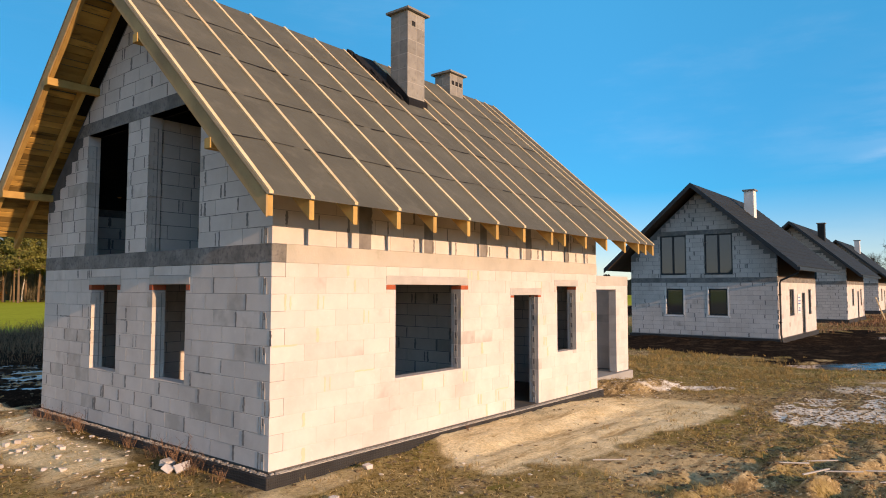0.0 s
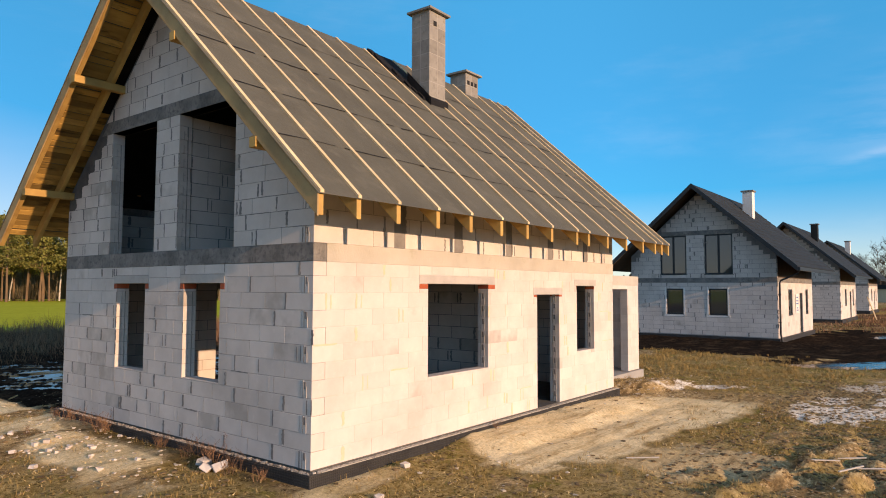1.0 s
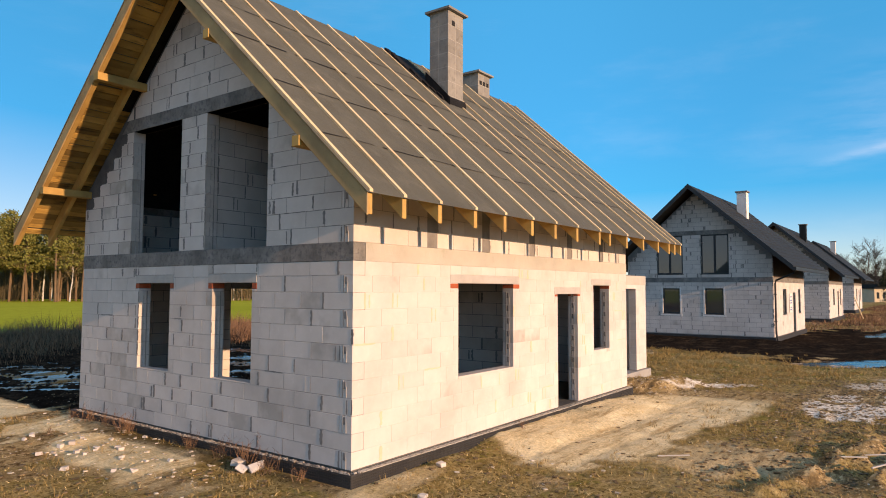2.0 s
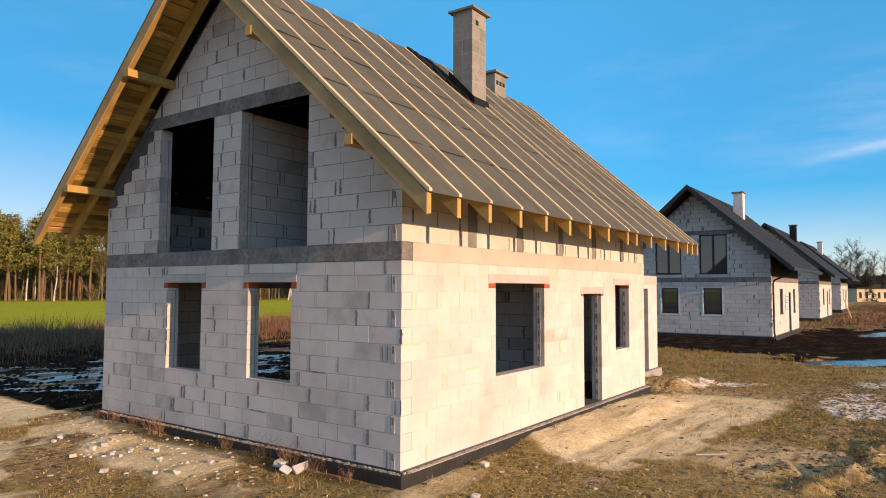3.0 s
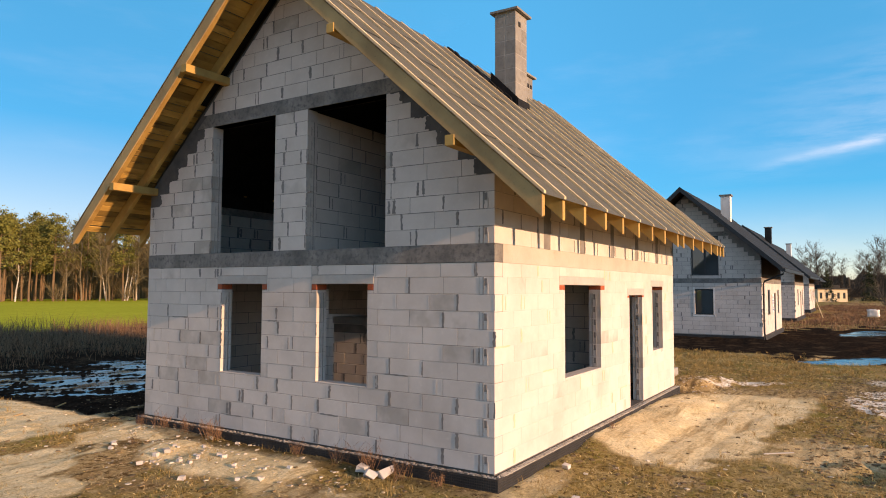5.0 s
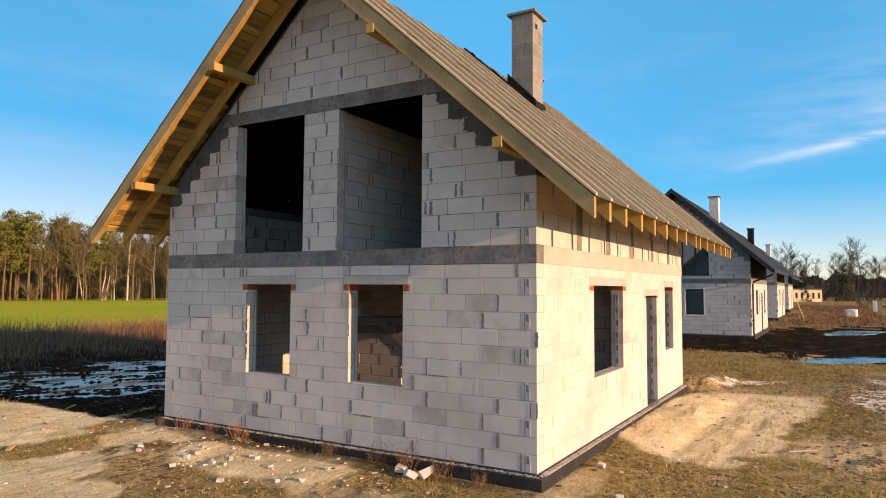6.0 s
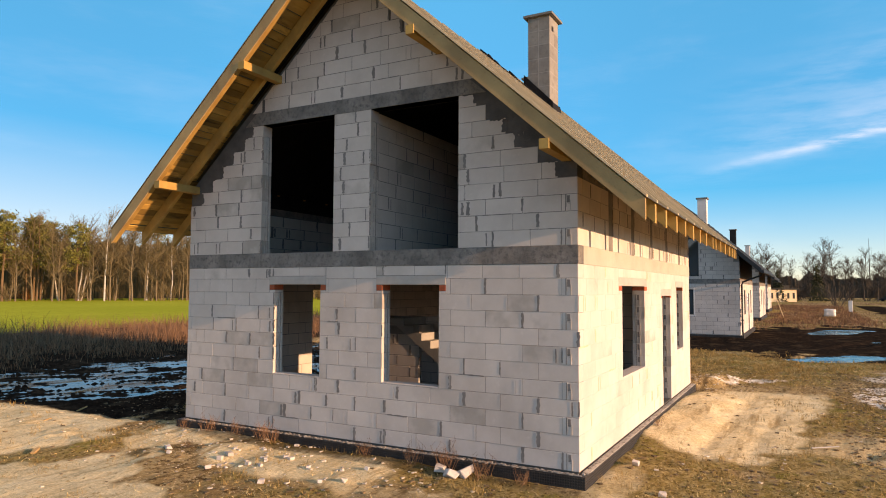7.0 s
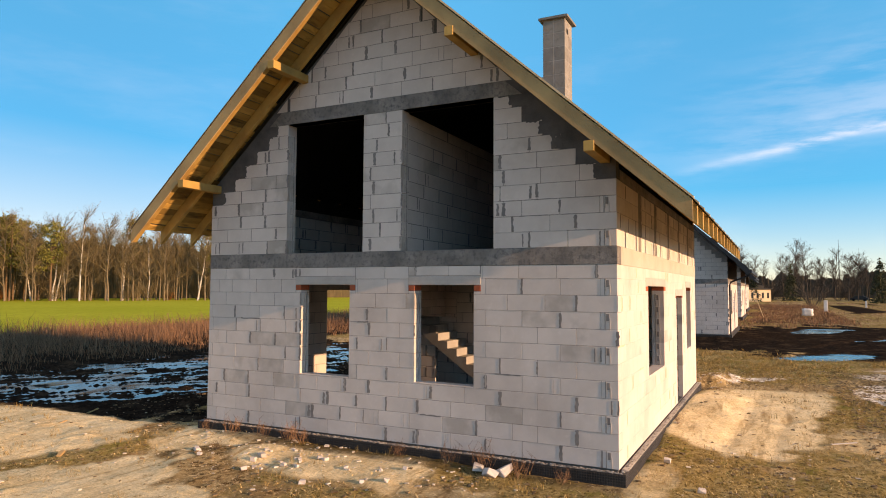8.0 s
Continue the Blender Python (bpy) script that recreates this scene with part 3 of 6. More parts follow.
# wedges sawn to the slope at the ends of the top courses
for z0, z1 in TOP:
    lo, hi = slope_at(z0, 0.03), slope_at(z1, 0.0)
    if hi > MID - 0.05:
        continue
    for near, far in ((hi, lo), (WIDE - hi, WIDE - lo)):
        bm = bmesh.new()
        slab(bm, [(near, z0 + 0.003), (far, z0 + 0.003), (near, z1 - 0.003)], "x", 0.002, THICK - 0.002)
        part("block", bm, M_BLOCK, upper)
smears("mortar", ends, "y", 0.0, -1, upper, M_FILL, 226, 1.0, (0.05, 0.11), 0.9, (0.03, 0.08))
end_profile(upper, "y", 5.94, -1, 0.02, UP[:9], 222, False)
end_profile(upper, "y", 3.53, -1, 0.02, UP[:9], 223, False)
end_profile(upper, "x", 0.0, -1, 0.035, [UP[0], UP[2]], 224)
bm = bmesh.new()
slab(bm, [(1.42, 5.49), (6.38, 5.49), (6.10, 5.73), (1.70, 5.73)], "x", -0.006, THICK + 0.002)
part("gable_beam", bm, M_CONCRETE, house, "dark grey concrete beam over the openings")

# knee wall over the long side
KNEE = [(BEAM1 + i * COURSE, BEAM1 + (i + 1) * COURSE) for i in range(4)]
columns = [(1.66, 1.92), (3.24, 3.48), (4.93, 5.15), (6.6, 6.82), (8.3, 8.52)]
knee = core("wall", [(THICK + 0.004, LONG, BEAM1, BEAM1 + 4 * COURSE)], "x", 0, THICK, M_MORTAR, house)
rects = bond(LONG, KNEE, 41, first=1)
for c in columns:
    rects = cut(rects, (c[0], c[1], 0, 9))
rects = [q for q in rects if not (q[0] == 0 and q[1] < 0.26)]
lay(rects, "x", 0, THICK, knee, M_BLOCK, seed=6)
smears("mortar", rects, "x", 0.0, -1, knee, M_MORTAR, 231, 0.6)
bm = bmesh.new()
box(bm, THICK + 0.004, LONG, 0.002, THICK, BEAM1 + 4 * COURSE, BEAM1 + 4 * COURSE + 0.16)
part("top_beam", bm, M_CONCRETE, house)
bm = bmesh.new()
box(bm, THICK + 0.004, LONG, WIDE - THICK, WIDE - 0.002, BEAM1 + 4 * COURSE, BEAM1 + 4 * COURSE + 0.16)
part("top_beam", bm, M_CONCRETE, house)
far_knee = core("wall", [(THICK + 0.004, LONG, BEAM1, BEAM1 + 4 * COURSE)], "x", WIDE, -THICK, M_MORTAR, house)
rects = cut(bond(LONG, KNEE, 42), (-1, THICK, 0, 9))
laid_mesh("masonry", rects, "x", WIDE, -THICK, M_BLOCKS, far_knee)
smears("mortar", rects, "x", WIDE - THICK, -1, far_knee, M_MORTAR, 244, 0.7, (0.03, 0.07))
rear = gable_core(LONG - THICK, LONG, house, [], M_MORTAR)
rr = []
for q in bond(WIDE, UP[:9], 43) + bond(WIDE, [(UP[8][1] + i * COURSE, UP[8][1] + (i + 1) * COURSE) for i in range(9)], 44):
    rr += [q] if q[3] < BEAM1 + 4 * COURSE + 0.01 else below_roof([q], 0.05)
laid_mesh("masonry", rr, "y", LONG + 0.01, -THICK - 0.02, M_BLOCKS, rear)
# partition behind the pier, running back under the ridge
part_rects = bond(6.0, UP, 45)
inner = core("inner_wall", [(0.26, 6.0, BEAM1, 5.4)], "x", 3.56, 0.12, M_MORTAR, house)
laid_mesh("masonry", cut(part_rects, (-1, 0.262, 0, 9)), "x", 3.56, 0.12, M_BLOCKS, inner)
smears("mortar", cut(part_rects, (-1, 0.262, 0, 9)), "x", 3.56, -1, inner, M_MORTAR, 243, 0.5, (0.015, 0.04))

# ---- roof of the unfinished house ----
RAFTERS = [-0.85, -0.22, 0.53, 1.39, 2.21, 3.08, 3.91, 4.79, 5.81, 6.33, 7.25, 8.25, 9.25, 10.05, 10.50, 10.97]
RUN = MID - EAVE_Y


def sloped(side, s0, s1, up0, up1, x0, x1, bm, plumb=True):
    """A bar on the slope between plan distances s0 and s1 from the eave and heights up0, up1 over the rafters' upper edge."""
    pts = []
    for s, up in ((s0, up0), (s1, up0), (s1, up1), (s0, up1)):
        y = EAVE_Y + s
        z = EAVE_Z + SLOPE * s + up
        pts.append((y if side == 0 else WIDE - y, z))
    slab(bm, pts, "x", x0, x1)


roof = thing("roof", "", "")
roof.parent = house
for k in ("label", "category"):
    if k in roof:
        del roof[k]
for side in (0, 1):
    for i, x in enumerate(RAFTERS):
        w = 0.08
        bm = bmesh.new()
        sloped(side, 0.0, RUN - 0.002, -0.25, 0.0, x - w / 2, x + w / 2, bm)
        bmesh.ops.bevel(bm, geom=bm.edges[:], offset=0.004, segments=1, affect="EDGES")
        part("rafter", bm, M_WOOD, roof)
        bm = bmesh.new()
        sloped(side, -0.02, RUN - 0.04, 0.036, 0.036 + 0.036, x - 0.03, x + 0.03, bm)
        part("counter_batten", bm, M_BATTEN, roof)
    bm = bmesh.new()
    sloped(side, -0.012, RUN - 0.002, -0.256, 0.012, -0.918, -0.8935, bm)
    bmesh.ops.bevel(bm, geom=bm.edges[:], offset=0.003, segments=1, affect="EDGES")
    part("bargeboard", bm, M_WOOD_OLD, roof, "weathered grey-brown board on the verge")
    n = 46
    rng = random.Random(70 + side)
    for k in range(n):
        s0, s1 = RUN * k / n, RUN * (k + 1) / n
        ends = [(VERGE0 + 0.02, VERGE1 - 0.02)] if k < 10 else [(VERGE0 + 0.02, 0.10 if k < 24 else -0.19), (LONG + 0.1, VERGE1 - 0.02)]
        g0, g1, lift = rng.uniform(0.001, 0.026), rng.uniform(0.001, 0.010), rng.uniform(0, 0.009)
        for e0, e1 in ends:
            bm = bmesh.new()
            sloped(side, s0 + g0, s1 - g1, 0.002 + lift, 0.022, e0, e1, bm)
            part("board", bm, M_BOARD, roof)
    # added black sheet: the deep shade between second rafter and gable
    bm = bmesh.new()
    sloped(side, RUN * 24 / n, RUN - 0.03, -0.002, 0.020, -0.17, 0.10, bm)
    part("underlay", bm, M_FELT_AND_SHADE, roof, "black sheet added for the deep shade between verge and gable")
    m = 5
    for k in range(m):
        bm = bmesh.new()
        s0, s1 = RUN * k / m - (0.03 if k == 0 else 0.06), RUN * (k + 1) / m
        up0, up1 = 0.0275 + 0.006, 0.0275
        pts = []
        for s, up in ((s0, up0), (s1, up1), (s1, up1 + 0.004), (s0, up0 + 0.004)):
            y, z = EAVE_Y + s, EAVE_Z + SLOPE * s + up
            pts.append((y if side == 0 else WIDE - y, z))
        slab(bm, pts, "x", VERGE0, VERGE1)
        part("membrane", bm, M_FELT, roof, "grey-brown roofing membrane")
    rng = random.Random(170 + side)
    for k in range(1, m):
        x, bm = VERGE0 + 0.05, bmesh.new()
        s = RUN * k / m - 0.06
        while x < VERGE1 - 0.5:
            ln = rng.uniform(0.25, 0.8)
            s2 = RUN * k / m - 0.06 + rng.uniform(-0.02, 0.02)
            w = rng.uniform(0.006, 0.03)
            vs = []
            for px, ps in ((x, s - w), (x + ln, s2 - w * rng.uniform(0.4, 1)), (x + ln, s2), (x, s)):
                y, z = EAVE_Y + ps, EAVE_Z + SLOPE * ps + 0.0435
                vs.append(bm.verts.new((px, y if side == 0 else WIDE - y, z)))
            bm.faces.new(vs)
            x, s = x + ln * rng.choice((1.0, 1.0, 1.0, 1.4)), s2
        part("seam", bm, M_FELT_AND_SHADE, roof, "dark wrinkled overlap of the membrane")
    # added black sheet that hides the inner rafters and keeps the attic dark
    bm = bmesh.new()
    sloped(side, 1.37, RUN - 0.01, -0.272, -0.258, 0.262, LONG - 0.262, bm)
    part("underlay", bm, M_FELT_AND_SHADE, roof, "black sheet added under the rafters to darken the attic")
# two upright black sheets, added to darken the attic's sides
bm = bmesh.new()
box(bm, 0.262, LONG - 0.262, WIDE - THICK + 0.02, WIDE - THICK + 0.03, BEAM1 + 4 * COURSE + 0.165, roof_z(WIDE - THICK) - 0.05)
part("underlay", bm, M_FELT_AND_SHADE, roof, "black sheet added under the rafters to darken the attic")
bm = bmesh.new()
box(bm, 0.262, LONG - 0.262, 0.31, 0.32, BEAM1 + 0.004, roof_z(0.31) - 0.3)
part("underlay", bm, M_FELT_AND_SHADE, roof, "black sheet added under the rafters to darken the attic")
for y, z in ((0.16, 4.40), (2.22, 6.30), (WIDE - 0.16, 4.40), (WIDE - 2.22, 6.30)):
    bm = bmesh.new()
    box(bm, -0.93, 0.24, y - 0.07, y + 0.07, z - 0.085, z + 0.055)
    bmesh.ops.bevel(bm, geom=bm.edges[:], offset=0.005, segments=1, affect="EDGES")
    part("purlin_end", bm, M_WOOD, roof)


def chimney(name, x0, x1, y0, y1, z0, z1, vents):
    c = thing(name, "tall grey hollow-block chimney with a concrete cap" if z1 - z0 > 2.5 else "short grey ventilation stack with a concrete cap", "chimney")
    h = 0.33
    n = int((z1 - z0) / h)
    ym = (y0 + y1) / 2
    for k in range(n):
        a, b = z1 - (k + 1) * h, z1 - k * h
        for xa, xb in ((x0, (x0 + x1) / 2), ((x0 + x1) / 2, x1)):
            for ya, yb in ((y0, ym), (ym, y1)):
                ob = new("block", piece_mesh(xb - xa - 0.011, yb - ya - 0.011, h - 0.010, M_CHIMNEY))
                ob.location = ((xa + xb) / 2, (ya + yb) / 2, (a + b) / 2)
                ob.parent = c
    bm = bmesh.new()
    box(bm, x0 + 0.008, x1 - 0.008, y0 + 0.008, y1 - 0.008, z0, z1)
    part("core", bm, M_JOINT, c, "pale mortar joints")
    bm = bmesh.new()
    vs = box(bm, x0 - 0.08, x1 + 0.08, y0 - 0.08, y1 + 0.08, z1, z1 + 0.05)
    box(bm, x0 - 0.03, x1 + 0.03, y0 - 0.03, y1 + 0.03, z1 + 0.05, z1 + 0.075)
    bmesh.ops.create_cone(bm, cap_ends=True, segments=14, radius1=0.09, radius2=0.08, depth=0.06, matrix=pose((x0 + x1) / 2 - 0.1, (y0 + y1) / 2, z1 + 0.10))
    part("cap", bm, M_CHIMNEY, c, "flat concrete cap")
    for vx, vz, s in vents:
        # nothing is hollowed out: a black box paints the darkness inside the vent
        bm = bmesh.new()
        box(bm, vx - s / 2, vx + s / 2, y0 - 0.003, y0 + 0.1, vz - s / 2, vz + s / 2)
        part("vent", bm, M_HOLLOW_SHADE, c, "black patch for the shade inside a square vent hole")
    return c


chimney("chimney", 5.27, 5.87, 2.26, 2.80, 6.2, 8.82, [(5.47, 8.55, 0.11)])
chimney("chimney", 8.50, 9.10, 3.60, 4.15, 7.4, 8.48, [(8.63, 8.22, 0.11), (8.80, 8.22, 0.11), (8.97, 8.22, 0.11)])

bm = bmesh.new()
box(bm, 5.27, 5.87, 2.26, 2.80, -0.004, 6.19)
part("flue_stack", bm, M_CHIMNEY, house, "bare grey flue stack inside the house")

bm = bmesh.new()
for s in (0.0, 0.03):
    slab(bm, [(2.18, roof_z(2.18, 0.03)), (2.88, roof_z(2.88, 0.03)), (2.88, roof_z(2.88, 0.30)), (2.18, roof_z(2.18, 0.22))], "x", 5.235 - s * 0.3, 5.245 - s * 0.3)
slab(bm, [(2.22, roof_z(2.22, 0.03)), (2.24, roof_z(2.24, 0.03)), (2.24, roof_z(2.24, 0.20)), (2.22, roof_z(2.22, 0.16))], "x", 5.22, 5.92)
slab(bm, [(2.82, roof_z(2.82, 0.04)), (3.86, roof_z(3.86, 0.04)), (3.86, roof_z(3.86, 0.055)), (2.82, roof_z(2.82, 0.075))], "x", 4.86, 5.72)
rng = random.Random(61)
for k in range(9):
    y0 = 2.3 + 0.17 * k
    slab(bm, [(y0, roof_z(y0, 0.04)), (y0 + 0.19, roof_z(y0 + 0.19, 0.04)), (y0 + 0.17, roof_z(y0 + 0.17, rng.uniform(0.07, 0.15))), (y0 + 0.02, roof_z(y0, rng.uniform(0.07, 0.16)))],
         "x", 5.10 - 0.03 * k + rng.uniform(-0.03, 0.03), 5.19 - 0.02 * k)
part("flashing", bm, M_FELT_AND_SHADE, roof, "black torn membrane flashing round the chimney")

# plinth
bm = bmesh.new()
box(bm, -0.11, LONG + 0.11, -0.11, WIDE + 0.11, -0.75, -0.03)
part("plinth", bm, M_PLINTH, house, "black dimpled membrane round the foundation")
bm = bmesh.new()
box(bm, 0.12, LONG + 0.10, -0.104, -0.007, -0.032, -0.022)
part("ledge", bm, M_CONCRETE_TAN, house, "pale concrete ledge of the foundation")
vs, fs = [], []


def dimple(p, u, w, out):
    m = len(vs)
    for s, d in ((0.014, 0.0), (0.008, 0.009)):
        for a_, b_ in ((-1, -1), (1, -1), (1, 1), (-1, 1)):
            vs.append(tuple(p + u * (s * a_) + w * (s * b_) + out * d))
    fs.append((m + 4, m + 5, m + 6, m + 7))
    for k in range(4):
        fs.append((m + k, m + (k + 1) % 4, m + 4 + (k + 1) % 4, m + 4 + k))


for r in range(9):
    z = -0.055 - 0.036 * r
    for k in range(int(8.0 / 0.036)):
        dimple(Vector((-0.11, -0.10 + 0.036 * k, z)), Vector((0, 1, 0)), Vector((0, 0, 1)), Vector((-1, 0, 0)))
    for k in range(int(10.1 / 0.036)):
        dimple(Vector((-0.10 + 0.036 * k, -0.11, z)), Vector((1, 0, 0)), Vector((0, 0, 1)), Vector((0, -1, 0)))
me = bpy.data.meshes.new("dimple_relief")
me.from_pydata(vs, [], fs)
link("dimple_relief", me, M_PLINTH, house)["kind"] = "stuff"
bm = bmesh.new()
rng = random.Random(77)
for k in range(2200):
    if rng.random() < 0.5:
        x, y = -rng.uniform(0.012, 0.10), rng.uniform(-0.05, WIDE)
    else:
        x, y = rng.uniform(0, LONG), -rng.uniform(0.012, 0.10)
    s = rng.uniform(0.006, 0.016)
    bmesh.ops.create_cone(bm, segments=4, radius1=s, radius2=s * 0.4, depth=s, matrix=pose(x, y, -0.028, rng.uniform(-40, 40), rng.uniform(-40, 40), rng.uniform(0, 90))) if k < 500 else box(bm, x - s, x + s, y - s, y + s, -0.034, -0.03 + s * rng.uniform(0.4, 1.2))
part("crumb_litter", bm, M_PERLITE, house, "white mortar crumbs on the foundation ledge")["kind"] = "stuff"

# annex behind
AX, AY = 14.17, 1.0
annex_holes = [(11.5 - LONG, 13.32 - LONG, -0.01, 2.48)]
annex = thing("annex", "low block annex with a flat concrete top", "annex")
lv = [(i * COURSE, (i + 1) * COURSE) for i in range(10)] + [(10 * COURSE, 2.60)]
rects = bond(AX - LONG, lv, 51)
for h in annex_holes:
    rects = cut(rects, h)
rects = [(a0 + LONG, a1 + LONG, z0, z1) for a0, a1, z0, z1 in rects]
cr = cut([(0.0, AX - LONG, 0, 2.60)], annex_holes[0])
w = core("wall", [(a0 + LONG + 0.02, a1 + LONG, z0, z1) for a0, a1, z0, z1 in cr], "x", AY, THICK, M_MORTAR_LIT, annex)
lay(rects, "x", AY, THICK, w, M_BLOCK, seed=8)
w = core("wall", [(AY + THICK, 6.5, 0, 2.60)], "y", AX, -THICK, M_MORTAR_LIT, annex)
laid_mesh("masonry", [(a0 + AY + THICK, a1 + AY + THICK, z0, z1) for a0, a1, z0, z1 in bond(6.5 - AY - THICK, lv, 52)], "y", AX, -THICK, M_BLOCKS, w)
w = core("wall", [(LONG + 0.02, AX, 0, 2.60)], "x", 6.5, THICK, M_MORTAR_LIT, annex)
laid_mesh("masonry", [(a0 + LONG + 0.02, a1 + LONG, z0, z1) for a0, a1, z0, z1 in bond(AX - LONG - 0.02, lv, 53)], "x", 6.5, THICK, M_BLOCKS, w)
bm = bmesh.new()
box(bm, LONG + 0.006, AX + 0.004, AY - 0.004, AY + THICK, 2.60, 2.88)
box(bm, AX - THICK, AX + 0.004, AY + THICK + 0.002, 6.5, 2.60, 2.88)
box(bm, LONG + 0.006, AX + 0.004, 6.502, 6.5 + THICK, 2.60, 2.88)
part("ring_beam", bm, M_CONCRETE_TAN, annex)
bm = bmesh.new()
box(bm, LONG + 0.12, AX + 0.1, AY - 0.1, 6.8, -0.6, -0.01)
part("floor_slab", bm, M_SLAB, annex)

# ---- ground ----
def lattice(seed):
    return np.random.RandomState(seed).rand(256, 256)


def value_noise(x, y, seed):
    """Smooth random values between 0 and 1 over the plan."""
    g = lattice(seed)
    xi, yi = np.floor(x).astype(int), np.floor(y).astype(int)
    u, v = x - xi, y - yi
    u, v = u * u * (3 - 2 * u), v * v * (3 - 2 * v)
    a, b = g[xi % 256, yi % 256], g[(xi + 1) % 256, yi % 256]
    c, d = g[xi % 256, (yi + 1) % 256], g[(xi + 1) % 256, (yi + 1) % 256]
    return (a * (1 - u) + b * u) * (1 - v) + (c * (1 - u) + d * u) * v


def fractal(x, y, seed, octaves=4):
    out, amp, total = 0, 1.0, 0.0
    for k in range(octaves):
        out = out + amp * value_noise(x * 2 ** k + 17.3 * k, y * 2 ** k - 9.1 * k, seed + k)
        total += amp
        amp *= 0.5
    return out / total


def ramp(v, lo, hi):
    t = np.clip((v - lo) / (hi - lo), 0, 1)
    return t * t * (3 - 2 * t)


def blob(x, y, cx, cy, rx, ry, turn=0.0, soft=0.5):
    """1 inside an ellipse, 0 outside, with an uneven soft rim."""
    c, s = math.cos(radians(turn)), math.sin(radians(turn))
    u, v = (x - cx) * c + (y - cy) * s, -(x - cx) * s + (y - cy) * c
    d = np.sqrt((u / rx) ** 2 + (v / ry) ** 2) + (fractal(x * 0.7, y * 0.7, 5, 4) - 0.5) * 0.9
    return 1 - ramp(d, 1 - soft / 2, 1 + soft / 2)


def height_and_soil(x, y):
    """Ground height and the shares of sand, grass, dark mud and pale lime crust."""
    n1, n2, n3 = fractal(x * 0.25, y * 0.25, 1), fractal(x * 1.1, y * 1.1, 2), fractal(x * 4.5, y * 4.5, 3, 3)
    n4 = fractal(x * 7.0, y * 7.0, 4, 2)
    z = -0.27 + (n1 - 0.5) * 0.05 + (n2 - 0.5) * 0.035 + (n3 - 0.5) * 0.030 + (n4 - 0.5) * 0.045 * ramp(n2, 0.42, 0.6)
    near = 1 - ramp(np.hypot(x - 4, y - 2), 40, 90)
    # sand heaped along the sunny side and spread on the open corner
    sand = np.maximum.reduce([blob(x, y, 6.9, -1.25, 4.7, 1.6, -4, 0.6), 0.75 * blob(x, y, 8.6, -2.4, 2.6, 1.0, -12, 0.8), 0.85 * blob(x, y, -1.9, 11.4, 3.2, 2.9, 25, 0.5),
                              0.55 * blob(x, y, 0.6, -0.4, 1.2, 0.45, 0, 0.7), 0.75 * blob(x, y, -1.0, 4.2, 0.9, 1.9, 0, 0.7), 0.45 * blob(x, y, 4.4, -3.6, 2.4, 1.5, 10, 0.9),
                              (0.03 + 0.62 * ramp(fractal(x * 0.55, y * 0.55, 61, 5), 0.50, 0.60)) * blob(x, y, -3.2, 7.6, 5.4, 6.5, 0, 0.9)])
    z = z + 0.11 * blob(x, y, 6.4, -0.35, 4.2, 0.75, -3, 0.9) + 0.10 * blob(x, y, -2.4, 12.0, 2.6, 2.4, 30, 0.9)
    z = z + 0.05 * blob(x, y, -0.9, 4.0, 0.7, 1.8, 0, 0.9) + 0.07 * blob(x, y, 4.0, 3.5, 9.0, 8.0, 0, 1.2) + 0.07 * blob(x, y, -0.4, 7.6, 1.6, 2.4, 0, 1.2) + 0.035 * blob(x, y, -0.30, 3.9, 0.22, 3.6, 0, 0.8)
    # heap by the far corner
    z = z + 0.22 * blob(x, y, 12.0, 0.0, 1.6, 0.7, -20, 1.0)
    # wheel ruts, broken up into clods
    torn = ramp(x, 2.6, 4.2) * (1 - ramp(x, 7.0, 11.0)) * ramp(-y, 3.4, 4.4)
    for off, deep in ((0.0, 0.07), (0.55, 0.055), (1.5, 0.08), (2.3, 0.06)):
        line = y + 4.6 + off - 0.10 * (x - 4) + (fractal(x * 0.8, y * 0.8, 31, 3) - 0.5) * 1.1
        span = torn * ramp(fractal(x * 0.7 + off, y * 0.7, 23, 3), 0.35, 0.6)
        z = z - deep * span * np.exp(-(line / 0.13) ** 2) + 0.8 * deep * span * np.exp(-((np.abs(line) - 0.26) / 0.10) ** 2) * (0.2 + 1.6 * n3)
    z = z + torn * (fractal(x * 3.2, y * 3.2, 33, 4) - 0.5) * 0.05
    # ridges of orange clay thrown up beside the deepest ruts
    clay = 0 * x
    for x0, y0, x1, y1, wide, high in ((3.1, -4.45, 4.5, -4.95, 0.13, 0.13), (4.7, -4.95, 5.9, -5.35, 0.15, 0.12), (4.4, -5.7, 5.5, -5.95, 0.12, 0.10),
                                       (3.7, -3.8, 4.4, -4.05, 0.10, 0.07), (6.0, -5.0, 7.2, -5.5, 0.13, 0.08), (6.0, -6.0, 7.4, -6.4, 0.14, 0.10)):
        ex, ey = x1 - x0, y1 - y0
        ln = math.hypot(ex, ey)
        along = np.clip(((x - x0) * ex + (y - y0) * ey) / ln ** 2, 0, 1)
        wob = (fractal(x * 2.2, y * 2.2, 71, 3) - 0.5) * 0.34
        side = ((y - y0) * ex - (x - x0) * ey) / ln + wob
        d = np.hypot(x - x0 - along * ex, y - y0 - along * ey)
        d = np.where((along > 0) & (along < 1), np.abs(side), d)
        crest = np.exp(-(d / wide) ** 2)
        z = z + 0.95 * high * crest * (0.3 + 1.4 * n3) - 0.04 * np.exp(-((side - 0.3) / 0.12) ** 2) * (along > 0.02) * (along < 0.98) * (d < 0.6)
        clay = np.maximum(clay, 0.5 * crest * ramp(n3, 0.35, 0.6))
    sand = np.maximum(sand, clay)
